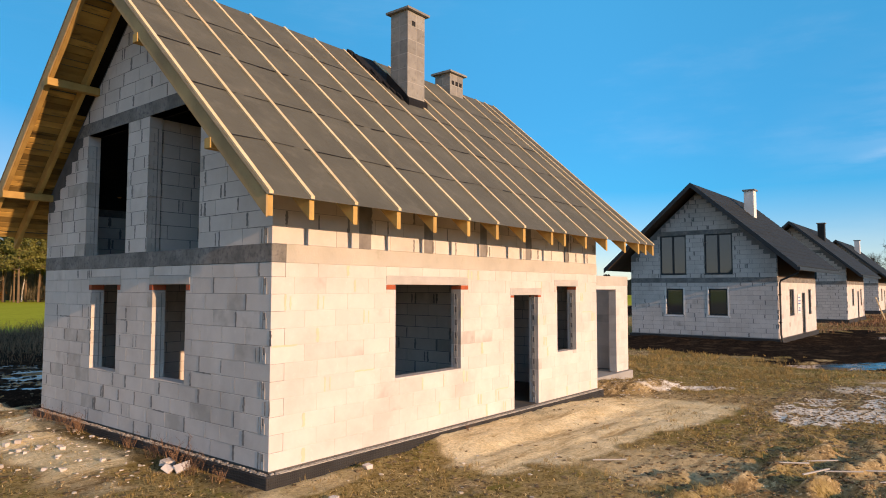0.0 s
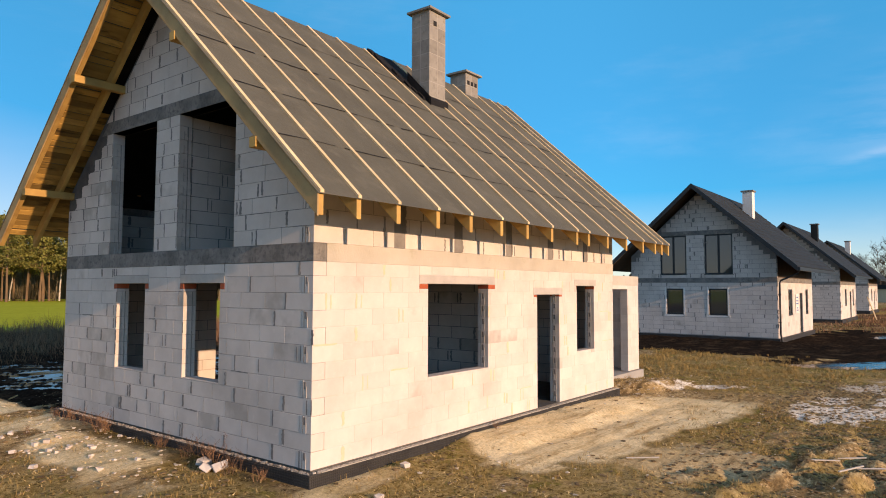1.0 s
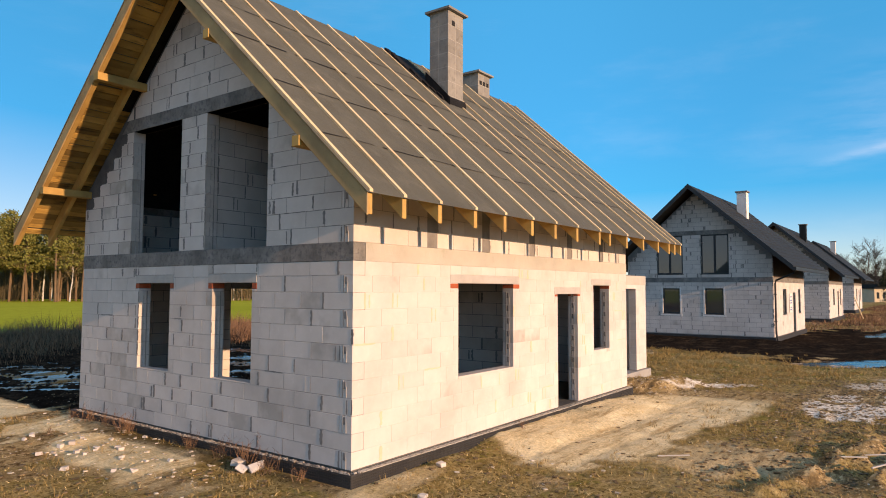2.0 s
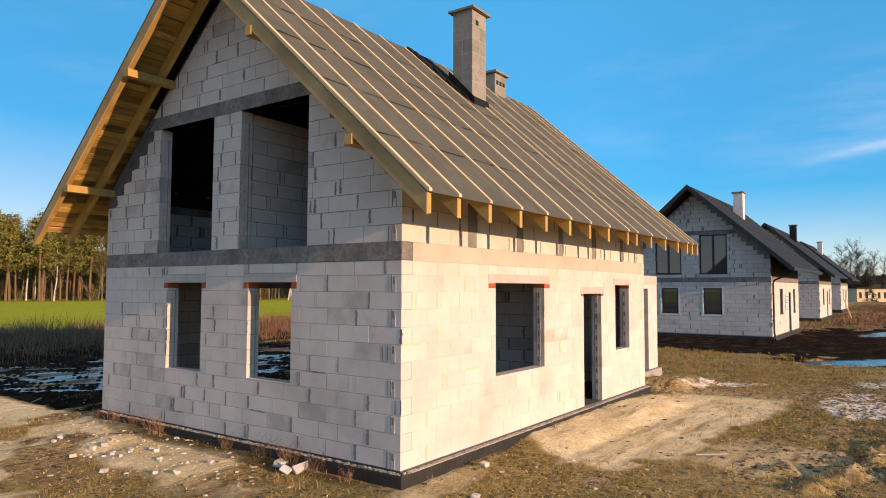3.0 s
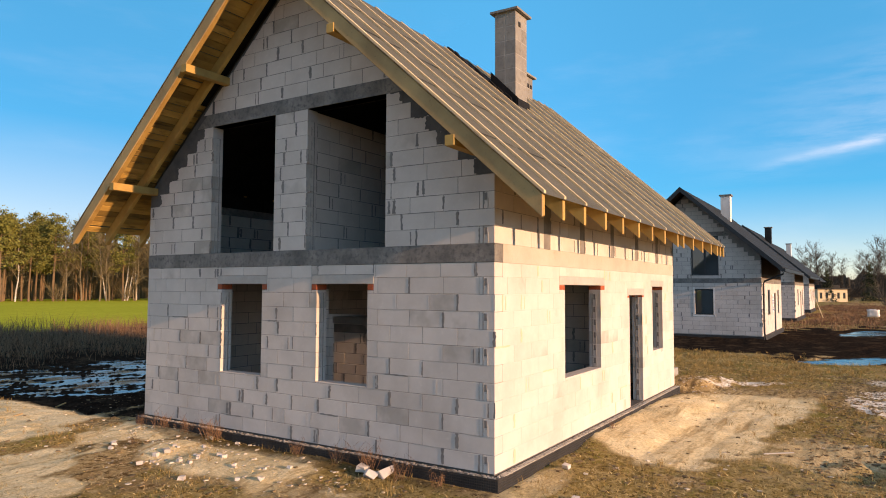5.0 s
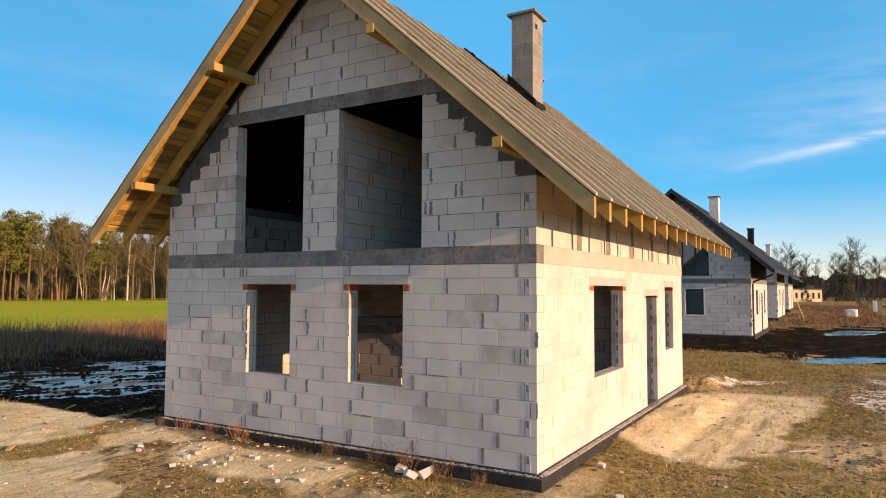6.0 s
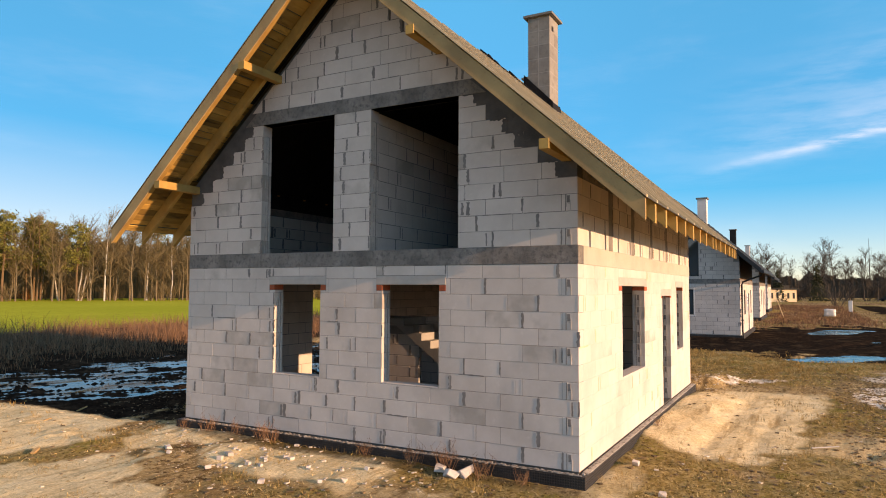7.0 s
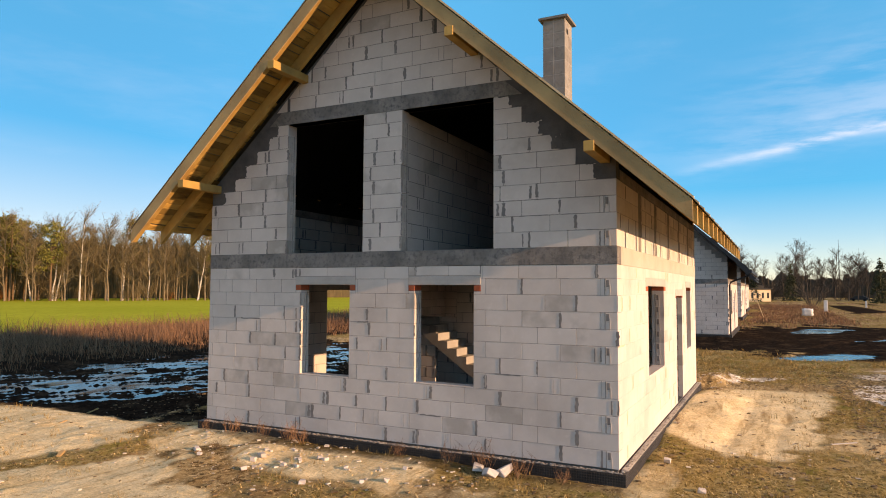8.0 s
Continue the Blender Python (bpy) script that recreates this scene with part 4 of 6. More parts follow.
    # two faint tracks across the sand
    for off in (-1.35, -2.1):
        z = z - 0.018 * np.exp(-((y - off + 0.06 * (x - 6) + (n2 - 0.5) * 0.25) / 0.12) ** 2) * ramp(x, 1.5, 3) * (1 - ramp(x, 9, 11))
    # churned wet mud behind the house
    wet = blob(x, y, 8.5, 14.9, 15.0, 8.2, -8, 0.25) * (1 - ramp(-x, -1.2, 0.9))
    churn = 0.34 * fractal(0.57 * y - 0.82 * x, 0.57 * x + 0.82 * y, 8, 3) + 0.66 * fractal(2.0 * (0.57 * y - 0.82 * x), 8.0 * (0.57 * x + 0.82 * y), 18, 2)
    z = z * (1 - wet) + wet * (-0.372 + (churn - 0.5) * 0.30)
    # dark trampled earth before the next house, with hollows that hold water
    mud = np.maximum.reduce([blob(x, y, 35, -6.0, 15.5, 7.6, -4, 0.3), blob(x, y, 29.0, 3.0, 5.5, 9.0, 0, 0.35)]) * ramp(x, 20.0, 22.5)
    pool = np.maximum.reduce([blob(x, y, 23.0, -3.8, 2.6, 1.15, -35, 0.35), blob(x, y, 43, -4.5, 4.5, 1.5, -20, 0.3), 0.8 * blob(x, y, 31, -5, 3.5, 0.5, -20, 0.5), 0.8 * blob(x, y, 37.5, -8.5, 4.5, 0.6, -25, 0.5)])
    z = z * (1 - 0.7 * mud) + mud * 0.7 * (-0.26 + (fractal(x * 0.6, y * 2.0, 9, 4) - 0.5) * 0.10) - 0.10 * pool
    # earth thrown up against the next house
    z = z + 0.12 * blob(x, y, 30.6, 4.2, 1.5, 6.0, 0, 0.9) * (0.5 + n2)
    # reeds' bank
    bank = ramp(y, 19.0 , 23.0) * (1 - ramp(y, 36.5, 39)) * ramp(x, -40, -20)
    z = z + 0.10 * bank
    # green field and what lies beyond
    field = ramp(y - 0.02 * x, 37.0, 39.5)
    z = z * (near * (1 - field)) + (1 - near * (1 - field)) * -0.30
    lime = np.maximum.reduce([1.25 * blob(x, y, 12.2, -5.2, 2.9, 1.25, -8, 0.7), 0.85 * blob(x, y, 12.9, -1.2, 1.5, 0.45, -35, 0.8), 0.55 * blob(x, y, 17.5, -5.5, 3.2, 0.8, -15, 0.8)])
    lime = lime * ramp(fractal(x * 1.6, y * 1.6, 13, 4), 0.30, 0.52)
    tuft = fractal(x * 0.45, y * 0.45, 14, 5)
    grass = np.clip(ramp(tuft, 0.40, 0.56) * 0.95, 0, 1)
    grass = np.maximum(grass, 0.75 * blob(x, y, 18, -1.0, 6.5, 4.0, 0, 0.6)) * (1 - 0.9 * sand) * (1 - wet) * (1 - 0.95 * mud) * (1 - 0.8 * lime)
    far_soil = 0.8 * ramp(fractal(x * 0.05, y * 0.16, 48, 3), 0.46, 0.58) * ramp(x, 41, 46) * ramp(-y, 2.0, 4.0) * (1 - ramp(x, 150, 170))
    dark = np.maximum.reduce([wet, mud, bank, far_soil, 0.5 * blob(x, y, -0.32, 4.2, 0.35, 4.4, 0, 0.7)])
    return z, sand, grass, dark, lime, field


def spaced(stops):
    """Positions along one axis: (until, step) from the first number on."""
    out = [stops[0]]
    for until, step in stops[1:]:
        n = max(1, round((until - out[-1]) / step))
        out += list(np.linspace(out[-1], until, n + 1)[1:])
    return np.array(out)


def ground_material():
    m = bpy.data.materials.new("building_plot_soil")
    m.use_nodes = True
    nt = m.node_tree
    N, L = nt.nodes.new, nt.links.new
    p = nt.nodes["Principled BSDF"]
    p.inputs["Specular IOR Level"].default_value = 0.0
    at, at2 = N("ShaderNodeVertexColor"), N("ShaderNodeVertexColor")
    at.layer_name, at2.layer_name = "soil", "cover"
    sep, sep2 = N("ShaderNodeSeparateColor"), N("ShaderNodeSeparateColor")
    L(at.outputs["Color"], sep.inputs["Color"])
    L(at2.outputs["Color"], sep2.inputs["Color"])
    pos = N("ShaderNodeNewGeometry").outputs["Position"]

    def noise_of(scale, detail=5.0, rough=0.65):
        n = N("ShaderNodeTexNoise")
        n.inputs["Scale"].default_value, n.inputs["Detail"].default_value, n.inputs["Roughness"].default_value = scale, detail, rough
        L(pos, n.inputs["Vector"])
        return n.outputs["Fac"]

    def spread(v, lo, hi):
        r = N("ShaderNodeMapRange")
        r.inputs["From Min"].default_value, r.inputs["From Max"].default_value = lo, hi
        L(v, r.inputs["Value"])
        return r.outputs["Result"]

    def mixed(fac, x, y):
        n = N("ShaderNodeMixRGB")
        for k, v in (("Fac", fac), ("Color1", x), ("Color2", y)):
            if isinstance(v, tuple):
                n.inputs[k].default_value = (*v, 1)
            else:
                L(v, n.inputs[k])
        return n.outputs["Color"]

    def ragged(mask, grain, width=0.5):
        """A mask whose rim is broken up by the grain."""
        a = N("ShaderNodeMath")
        a.operation = "MULTIPLY_ADD"
        a.inputs[1].default_value = width
        L(grain, a.inputs[0])
        L(mask, a.inputs[2])
        return spread(a.outputs["Value"], 0.5 * width + 0.34, 0.5 * width + 0.62)

    fine, mid, big = noise_of(26, 6, 0.75), noise_of(6.5, 9, 0.78), noise_of(1.1, 9, 0.72)
    crumb = noise_of(14, 8, 0.8)
    soil = mixed(spread(big, 0.44, 0.56), (0.31, 0.208, 0.10), (0.47, 0.34, 0.175))
    soil = mixed(spread(mid, 0.53, 0.57), soil, (0.13, 0.078, 0.036))
    soil = mixed(spread(crumb, 0.56, 0.60), soil, (0.80, 0.61, 0.37))
    sand = mixed(spread(big, 0.40, 0.60), (0.86, 0.72, 0.465), (0.74, 0.585, 0.345))
    sand = mixed(spread(crumb, 0.58, 0.66), sand, (0.56, 0.39, 0.20))
    sand = mixed(spread(mid, 0.56, 0.64), sand, (0.46, 0.305, 0.135))
    # drag marks that run along the wall
    drag_map, drag = N("ShaderNodeMapping"), N("ShaderNodeTexNoise")
    drag_map.inputs["Scale"].default_value, drag_map.inputs["Rotation"].default_value = (0.55, 5.0, 1.0), (0, 0, radians(4))
    drag.inputs["Scale"].default_value, drag.inputs["Detail"].default_value, drag.inputs["Roughness"].default_value, drag.inputs["Distortion"].default_value = 1.0, 8.0, 0.72, 0.4
    L(pos, drag_map.inputs["Vector"])
    L(drag_map.outputs["Vector"], drag.inputs["Vector"])
    sand = mixed(spread(drag.outputs["Fac"], 0.53, 0.66), sand, (0.47, 0.335, 0.175))
    soil = mixed(spread(drag.outputs["Fac"], 0.52, 0.62), soil, (0.17, 0.115, 0.058))
    grass = mixed(spread(mid, 0.44, 0.56), (0.27, 0.19, 0.07), (0.41, 0.305, 0.14))
    grass = mixed(spread(big, 0.55, 0.62), grass, (0.235, 0.195, 0.055))
    grass = mixed(spread(crumb, 0.53, 0.57), grass, (0.10, 0.064, 0.027))
    mud = mixed(spread(mid, 0.45, 0.58), (0.016, 0.012, 0.0095), (0.034, 0.025, 0.019))
    mud = mixed(spread(big, 0.52, 0.62), mud, (0.058, 0.042, 0.029))
    lime = mixed(spread(mid, 0.46, 0.56), (0.88, 0.83, 0.75), (0.58, 0.49, 0.37))
    green = mixed(spread(noise_of(0.05), 0.35, 0.65), (0.34, 0.375, 0.042), (0.42, 0.425, 0.055))
    green = mixed(spread(noise_of(1.6, 6), 0.45, 0.7), green, (0.28, 0.31, 0.035))
    col = mixed(ragged(sep.outputs["Red"], mid, 0.75), soil, sand)
    col = mixed(ragged(sep.outputs["Green"], fine, 0.8), col, grass)
    col = mixed(ragged(sep.outputs["Blue"], mid, 0.4), col, mud)
    col = mixed(ragged(sep2.outputs["Red"], mid, 0.8), col, lime)
    # grit: fine light and dark grains over everything but the far field
    grit, tone = N("ShaderNodeMapRange"), N("ShaderNodeCombineXYZ")
    grit.inputs["From Min"].default_value, grit.inputs["From Max"].default_value = 0.36, 0.64
    grit.inputs["To Min"].default_value, grit.inputs["To Max"].default_value = 0.62, 1.25
    L(noise_of(18, 9, 0.85), grit.inputs["Value"])
    for k in "XYZ":
        L(grit.outputs["Result"], tone.inputs[k])
    mul = N("ShaderNodeMixRGB")
    mul.blend_type = "MULTIPLY"
    mul.inputs["Fac"].default_value = 1.0
    L(col, mul.inputs["Color1"])
    L(tone.outputs["Vector"], mul.inputs["Color2"])
    col = mixed(sep2.outputs["Green"], mul.outputs["Color"], green)
    L(col, p.inputs["Base Color"])
    r = N("ShaderNodeMapRange")
    r.inputs["To Min"].default_value, r.inputs["To Max"].default_value = 0.95, 0.9
    L(sep.outputs["Blue"], r.inputs["Value"])
    L(r.outputs["Result"], p.inputs["Roughness"])
    b1, b2 = N("ShaderNodeBump"), N("ShaderNodeBump")
    b1.inputs["Strength"].default_value, b1.inputs["Distance"].default_value = 0.6, 0.03
    b2.inputs["Strength"].default_value, b2.inputs["Distance"].default_value = 0.6, 0.015
    L(mid, b1.inputs["Height"])
    L(fine, b2.inputs["Height"])
    L(b1.outputs["Normal"], b2.inputs["Normal"])
    L(b2.outputs["Normal"], p.inputs["Normal"])
    return m


def make_ground():
    xs = spaced([-2500, (-300, 300), (-60, 30), (-12, 2), (-6, 0.1), (11, 0.068), (20, 0.13), (50, 0.3), (100, 2), (300, 25), (2500, 300)])
    ys = spaced([-2500, (-300, 300), (-60, 30), (-14, 2), (-8, 0.12), (13, 0.068), (24, 0.11), (45, 0.5), (100, 5), (300, 25), (2500, 300)])
    X, Y = np.meshgrid(xs, ys, indexing="ij")
    z, sand, grass, dark, lime, field = height_and_soil(X, Y)
    inside = (X > 0.1) & (X < LONG - 0.1) & (Y > 0.1) & (Y < WIDE - 0.1)
    z = np.where(inside, -0.5, z)
    nx, ny = X.shape
    me = bpy.data.meshes.new("ground")
    idx = np.arange(nx * ny).reshape(nx, ny)
    quads = np.stack([idx[:-1, :-1], idx[1:, :-1], idx[1:, 1:], idx[:-1, 1:]], -1).reshape(-1, 4)
    me.vertices.add(nx * ny)
    me.vertices.foreach_set("co", np.stack([X, Y, z], -1).astype(np.float32).ravel())
    me.loops.add(quads.size)
    me.loops.foreach_set("vertex_index", quads.astype(np.int32).ravel())
    me.polygons.add(len(quads))
    me.polygons.foreach_set("loop_start", np.arange(0, quads.size, 4, dtype=np.int32))
    me.polygons.foreach_set("use_smooth", np.ones(len(quads), dtype=bool))
    me.update(calc_edges=True)
    one = np.ones_like(z)
    for name, chans in (("soil", (sand, grass, dark, one)), ("cover", (lime, field, 0 * one, one))):
        layer = me.color_attributes.new(name, "FLOAT_COLOR", "POINT")
        layer.data.foreach_set("color", np.stack(chans, -1).astype(np.float32).ravel())
    ob = link("ground", me, ground_material())
    tagged(ob, "muddy sandy building plot with sparse dry grass and a green field", "ground", kind="structure")


make_ground()


def water_material():
    m = bpy.data.materials.new("standing_water")
    m.use_nodes = True
    nt = m.node_tree
    p = nt.nodes["Principled BSDF"]
    p.inputs["Base Color"].default_value = (0.012, 0.011, 0.010, 1)
    p.inputs["Roughness"].default_value = 0.12
    p.inputs["IOR"].default_value = 1.33
    n, b = nt.nodes.new("ShaderNodeTexNoise"), nt.nodes.new("ShaderNodeBump")
    n.inputs["Scale"].default_value, n.inputs["Detail"].default_value = 4.0, 3.0
    b.inputs["Strength"].default_value, b.inputs["Distance"].default_value = 1.0, 0.12
    nt.links.new(n.outputs["Fac"], b.inputs["Height"])
    nt.links.new(b.outputs["Normal"], p.inputs["Normal"])
    return m


M_WATER = water_material()


def pond(outline, z, label):
    bm = bmesh.new()
    bm.faces.new([bm.verts.new((x, y, z)) for x, y in outline])
    ob = part("water", bm, M_WATER)
    tagged(ob, label, "puddle", kind="structure")


def ring(cx, cy, rx, ry, turn=0, n=28):
    c, s = math.cos(radians(turn)), math.sin(radians(turn))
    return [(cx + rx * math.cos(a) * c - ry * math.sin(a) * s, cy + rx * math.cos(a) * s + ry * math.sin(a) * c) for a in (2 * math.pi * k / n for k in range(n))]


pond(ring(10.5, 16.8, 15, 6.5, -12), -0.359, "blue sky-reflecting water lying in churned mud")
pond(ring(23.0, -3.8, 4.2, 2.2, -35), -0.315, "shallow puddle reflecting the blue sky")
pond(ring(42, -6.2, 9.5, 4.5, -20), -0.325, "shallow puddles on dark trampled earth")

# ---- the other houses of the row ----
M_TILE = surface("graphite_roof_tile", (0.018, 0.020, 0.020), (0.028, 0.030, 0.030), 0.8, 0.7, 0.3, 0.03, spec=0.15)
M_FRAME = surface("anthracite_frame", (0.016, 0.021, 0.025), (0.022, 0.028, 0.032), 0.5, 0.45, 0.0)
M_WHITE = surface("white_render", (0.72, 0.70, 0.67), (0.62, 0.60, 0.57), 0.5, 0.9, 0.2, 0.01)
M_SOFFIT = surface("brown_soffit", (0.085, 0.050, 0.030), (0.06, 0.036, 0.022), 0.5, 0.8, 0.2, 0.01)


def glass_material():
    m = bpy.data.materials.new("window_glass")
    m.use_nodes = True
    p = m.node_tree.nodes["Principled BSDF"]
    p.inputs["Base Color"].default_value = (0.035, 0.042, 0.046, 1)
    p.inputs["Roughness"].default_value = 0.03
    p.inputs["IOR"].default_value = 1.8
    return m


M_GLASS = glass_material()


def window_unit(parent, axis, face, a0, a1, z0, z1, leaves=1, depth=0.07):
    """A dark window set a little into the wall: frame bars and panes."""
    f0, f1 = sorted((face, face + depth))

    def bar(p0, p1, q0, q1, near, far, bm):
        if axis == "y":
            box(bm, near, far, p0, p1, q0, q1)
        else:
            box(bm, p0, p1, near, far, q0, q1)
    w = 0.07
    bm = bmesh.new()
    bar(a0, a1, z0, z0 + w, f0, f1, bm)
    bar(a0, a1, z1 - w, z1, f0, f1, bm)
    bar(a0, a0 + w, z0 + w, z1 - w, f0, f1, bm)
    bar(a1 - w, a1, z0 + w, z1 - w, f0, f1, bm)
    for k in range(1, leaves):
        m_ = a0 + (a1 - a0) * k / leaves
        bar(m_ - w * 0.8, m_ + w * 0.8, z0 + w, z1 - w, f0, f1, bm)
    win = part("window", bm, M_FRAME, parent, "dark anthracite window")
    for k in range(leaves):
        lo, hi = a0 + (a1 - a0) * k / leaves + w * 0.8, a0 + (a1 - a0) * (k + 1) / leaves - w * 0.8
        bm = bmesh.new()
        bar(lo, hi, z0 + w, z1 - w, f0 + 0.02, f1 - 0.02, bm)
        part("pane", bm, M_GLASS, win)
    bm = bmesh.new()
    bar(a0 - 0.05, a1 + 0.05, z0 - 0.035, z0 - 0.003, f0 - 0.05, f1, bm)
    part("sill", bm, M_FRAME, win)


def roof_sheet(parent, mat, y_low, v0, v1, thick, name="roof_slope", label="", steps=0):
    for side in (0, 1):
        bm = bmesh.new()
        run = MID - y_low
        n = max(1, steps)
        pts = []
        for k in range(n):
            s0, s1 = run * k / n, run * (k + 1) / n
            lift = 0.03 if steps else 0.0
            pts += [(y_low + s0, roof_z(0) + SLOPE * (y_low + s0) + thick + lift), (y_low + s1, roof_z(0) + SLOPE * (y_low + s1) + thick)]
        pts += [(MID, roof_z(MID)), (y_low, roof_z(0) + SLOPE * y_low)]
        if side:
            pts = [(WIDE - y, z) for y, z in pts]
        slab(bm, pts, "x", v0, v1)
        part(name, bm, mat, parent, label)


def finished_house(at, chimney_mat, chimney_label, pieces=False):
    h = thing("house", "grey block house with a dark graphite roof and dark windows", "house", at, group="houses in a row")
    up_holes = [(2.15, 3.6, BEAM1 + 0.2, 5.49), (4.6, 6.05, BEAM1 + 0.2, 5.49)]
    low_holes = [(2.46, 3.42, 1.12, 2.52), (4.8, 5.73, 1.12, 2.52)]
    side_holes = [(2.7, 3.8, 1.1, 2.5), (5.85, 6.75, 0.02, 2.3), (7.7, 8.5, 1.05, 2.5)]
    r = [(0, WIDE, 0, BEAM0)]
    for q in low_holes:
        r = cut(r, q)
    w = core("wall", r, "y", 0, THICK, M_MORTAR, h)
    b = bond(WIDE, LOW, 61)
    for q in low_holes:
        b = cut(b, q)
    if pieces:
        lay(b, "y", 0, THICK, w, M_BLOCK, joint=0.010, seed=9)
    else:
        laid_mesh("masonry", b, "y", 0, THICK, M_BLOCKS, w, joint=0.010)
    smears("mortar", b, "y", 0.0, -1, w, M_MORTAR, 251, 0.35, (0.03, 0.08))
    r = [(THICK + 0.004, LONG, 0, BEAM0)]
    b = cut(bond(LONG, LOW, 62, first=1), (-1, THICK, -1, 9))
    for q in side_holes:
        r, b = cut(r, q), cut(b, q)
    w = core("wall", r, "x", 0, THICK, M_MORTAR_LIT, h)
    if pieces:
        lay(b, "x", 0, THICK, w, M_BLOCK, joint=0.006, seed=9)
    else:
        laid_mesh("masonry", b, "x", 0, THICK, M_BLOCKS, w, joint=0.006)
    smears("mortar", b, "x", 0.0, -1, w, M_MORTAR_LIT, 251, 0.08, (0.02, 0.07))
    bm = bmesh.new()
    box(bm, THICK, LONG, WIDE - THICK, WIDE, 0, BEAM1 + 1)
    box(bm, LONG - THICK, LONG, THICK, WIDE - THICK - 0.004, 0, BEAM1 + 1)
    part("wall", bm, M_BLOCKS, h)
    u = gable_core(0.006, THICK - 0.006, h, up_holes, M_MORTAR)
    b = []
    for q in bond(WIDE, UP, 63) + bond(WIDE, TOP, 64, first=1):
        b += [q] if q[3] < BEAM1 + 4 * COURSE + 0.01 else below_roof([q], 0.27 if q[2] < 5.6 else 0.0)
    for q in up_holes + [(1.3, 6.5, 5.49, 5.73)]:
        b = cut(b, q)
    if pieces:
        lay(b, "y", 0, THICK, u, M_BLOCK, joint=0.010, seed=9)
    else:
        laid_mesh("masonry", b, "y", 0, THICK, M_BLOCKS, u, joint=0.010)
    smears("mortar", b, "y", 0.0, -1, u, M_MORTAR, 252, 0.5, (0.03, 0.09), 0.1)
    gable_core(LONG - THICK, LONG, h, [], M_BLOCKS)
    bm = bmesh.new()
    box(bm, -0.006, THICK, -0.006, WIDE, BEAM0, BEAM1)
    box(bm, THICK + 0.002, LONG, -0.006, THICK, BEAM0, BEAM1)
    part("ring_beam", bm, M_CONCRETE, h)
    bm = bmesh.new()
    slab(bm, [(1.42, 5.49), (6.38, 5.49), (6.10, 5.73), (1.70, 5.73)], "x", -0.006, THICK)
    part("gable_beam", bm, M_CONCRETE, h)
    bm = bmesh.new()
    box(bm, THICK + 0.002, LONG, 0.004, THICK, BEAM1, BEAM1 + 1.1)
    part("knee_wall", bm, M_SOFFIT, h, "dark boarded knee wall")
    bm = bmesh.new()
    box(bm, THICK, LONG - THICK, THICK, WIDE - THICK, BEAM0, BEAM1 - 0.02)
    box(bm, 0.02, LONG - 0.02, 0.02, WIDE - 0.02, -0.3, -0.004)
    part("floor_slab", bm, M_SLAB, h)
    for q in up_holes:
        window_unit(h, "y", 0.05, q[0], q[1], q[2], q[3], 2)
    for q in low_holes:
        window_unit(h, "y", 0.05, q[0], q[1], q[2], q[3], 1)
        for a0, a1, z0, z1 in ((q[0] - 0.09, q[0] - 0.012, q[2] - 0.1, q[3] + 0.06), (q[1] + 0.012, q[1] + 0.09, q[2] - 0.02, q[3] + 0.1), (q[0] - 0.14, q[1] + 0.14, q[2] - 0.13, q[2] - 0.045)):
            bm = bmesh.new()
            box(bm, -0.009, 0.004, a0, a1, z0, z1)
            part("mortar_band", bm, M_WHITE, h, "pale foam and mortar band round the window")
    for k, q in enumerate(side_holes):
        window_unit(h, "x", 0.05, q[0], q[1], q[2], q[3], 1)
    roof_sheet(h, M_TILE, -1.15, -1.15, 11.2, 0.10, label="dark graphite roof", steps=18)
    roof_sheet(h, M_SOFFIT, -1.05, -1.05, 11.1, -0.002, "soffit")
    for side in (0, 1):
        bm = bmesh.new()
        y0, y1 = -1.16, MID
        z0, z1 = roof_z(0) + SLOPE * y0, roof_z(MID)
        pts = [(y0, z0 - 0.14), (y1, z1 - 0.14), (y1, z1 + 0.13), (y0, z0 + 0.13)]
        slab(bm, pts if side == 0 else [(WIDE - y, z) for y, z in pts], "x", -1.19, -1.15)
        part("bargeboard", bm, M_FRAME, h)
    bm = bmesh.new()
    box(bm, -1.18, 11.2, -1.28, -1.16, EAVE_Z - 0.16, EAVE_Z + 0.0)
    part("gutter", bm, M_FRAME, h)
    bm = bmesh.new()
    box(bm, -0.10, LONG + 0.1, -0.10, WIDE + 0.1, -0.7, -0.03)
    part("plinth", bm, M_PLINTH, h)
    bm = bmesh.new()
    box(bm, 5.2, 5.8, 2.3, 2.85, 6.0, 8.4)
    ch = part("chimney", bm, chimney_mat, h, chimney_label)
    bm = bmesh.new()
    box(bm, 5.12, 5.88, 2.22, 2.93, 8.4, 8.48)
    part("cap", bm, M_CONCRETE, ch)
    return h


second = finished_house((31.4, 0.45, 0.0), M_WHITE, "white rendered chimney", True)
third = finished_house((57.2, 0.9, 0.05), M_TILE, "black clad chimney")
fourth = finished_house((84.5, 1.5, 0.1), M_WHITE, "white rendered chimney")


# ---- woods ----
M_BARK = surface("grey_brown_bark", (0.21, 0.165, 0.105), (0.125, 0.10, 0.066), 0.6, 0.95, 0.0)
M_PINE_BARK = surface("pine_bark", (0.20, 0.125, 0.068), (0.12, 0.08, 0.05), 1.5, 0.95, 0.0)
M_BIRCH = surface("birch_bark", (0.60, 0.56, 0.50), (0.36, 0.33, 0.29), 0.8, 0.9, 0.0)
M_TWIG = surface("bare_twigs", (0.19, 0.145, 0.078), (0.125, 0.098, 0.052), 3.0, 0.95, 0.0, vary=0.3)
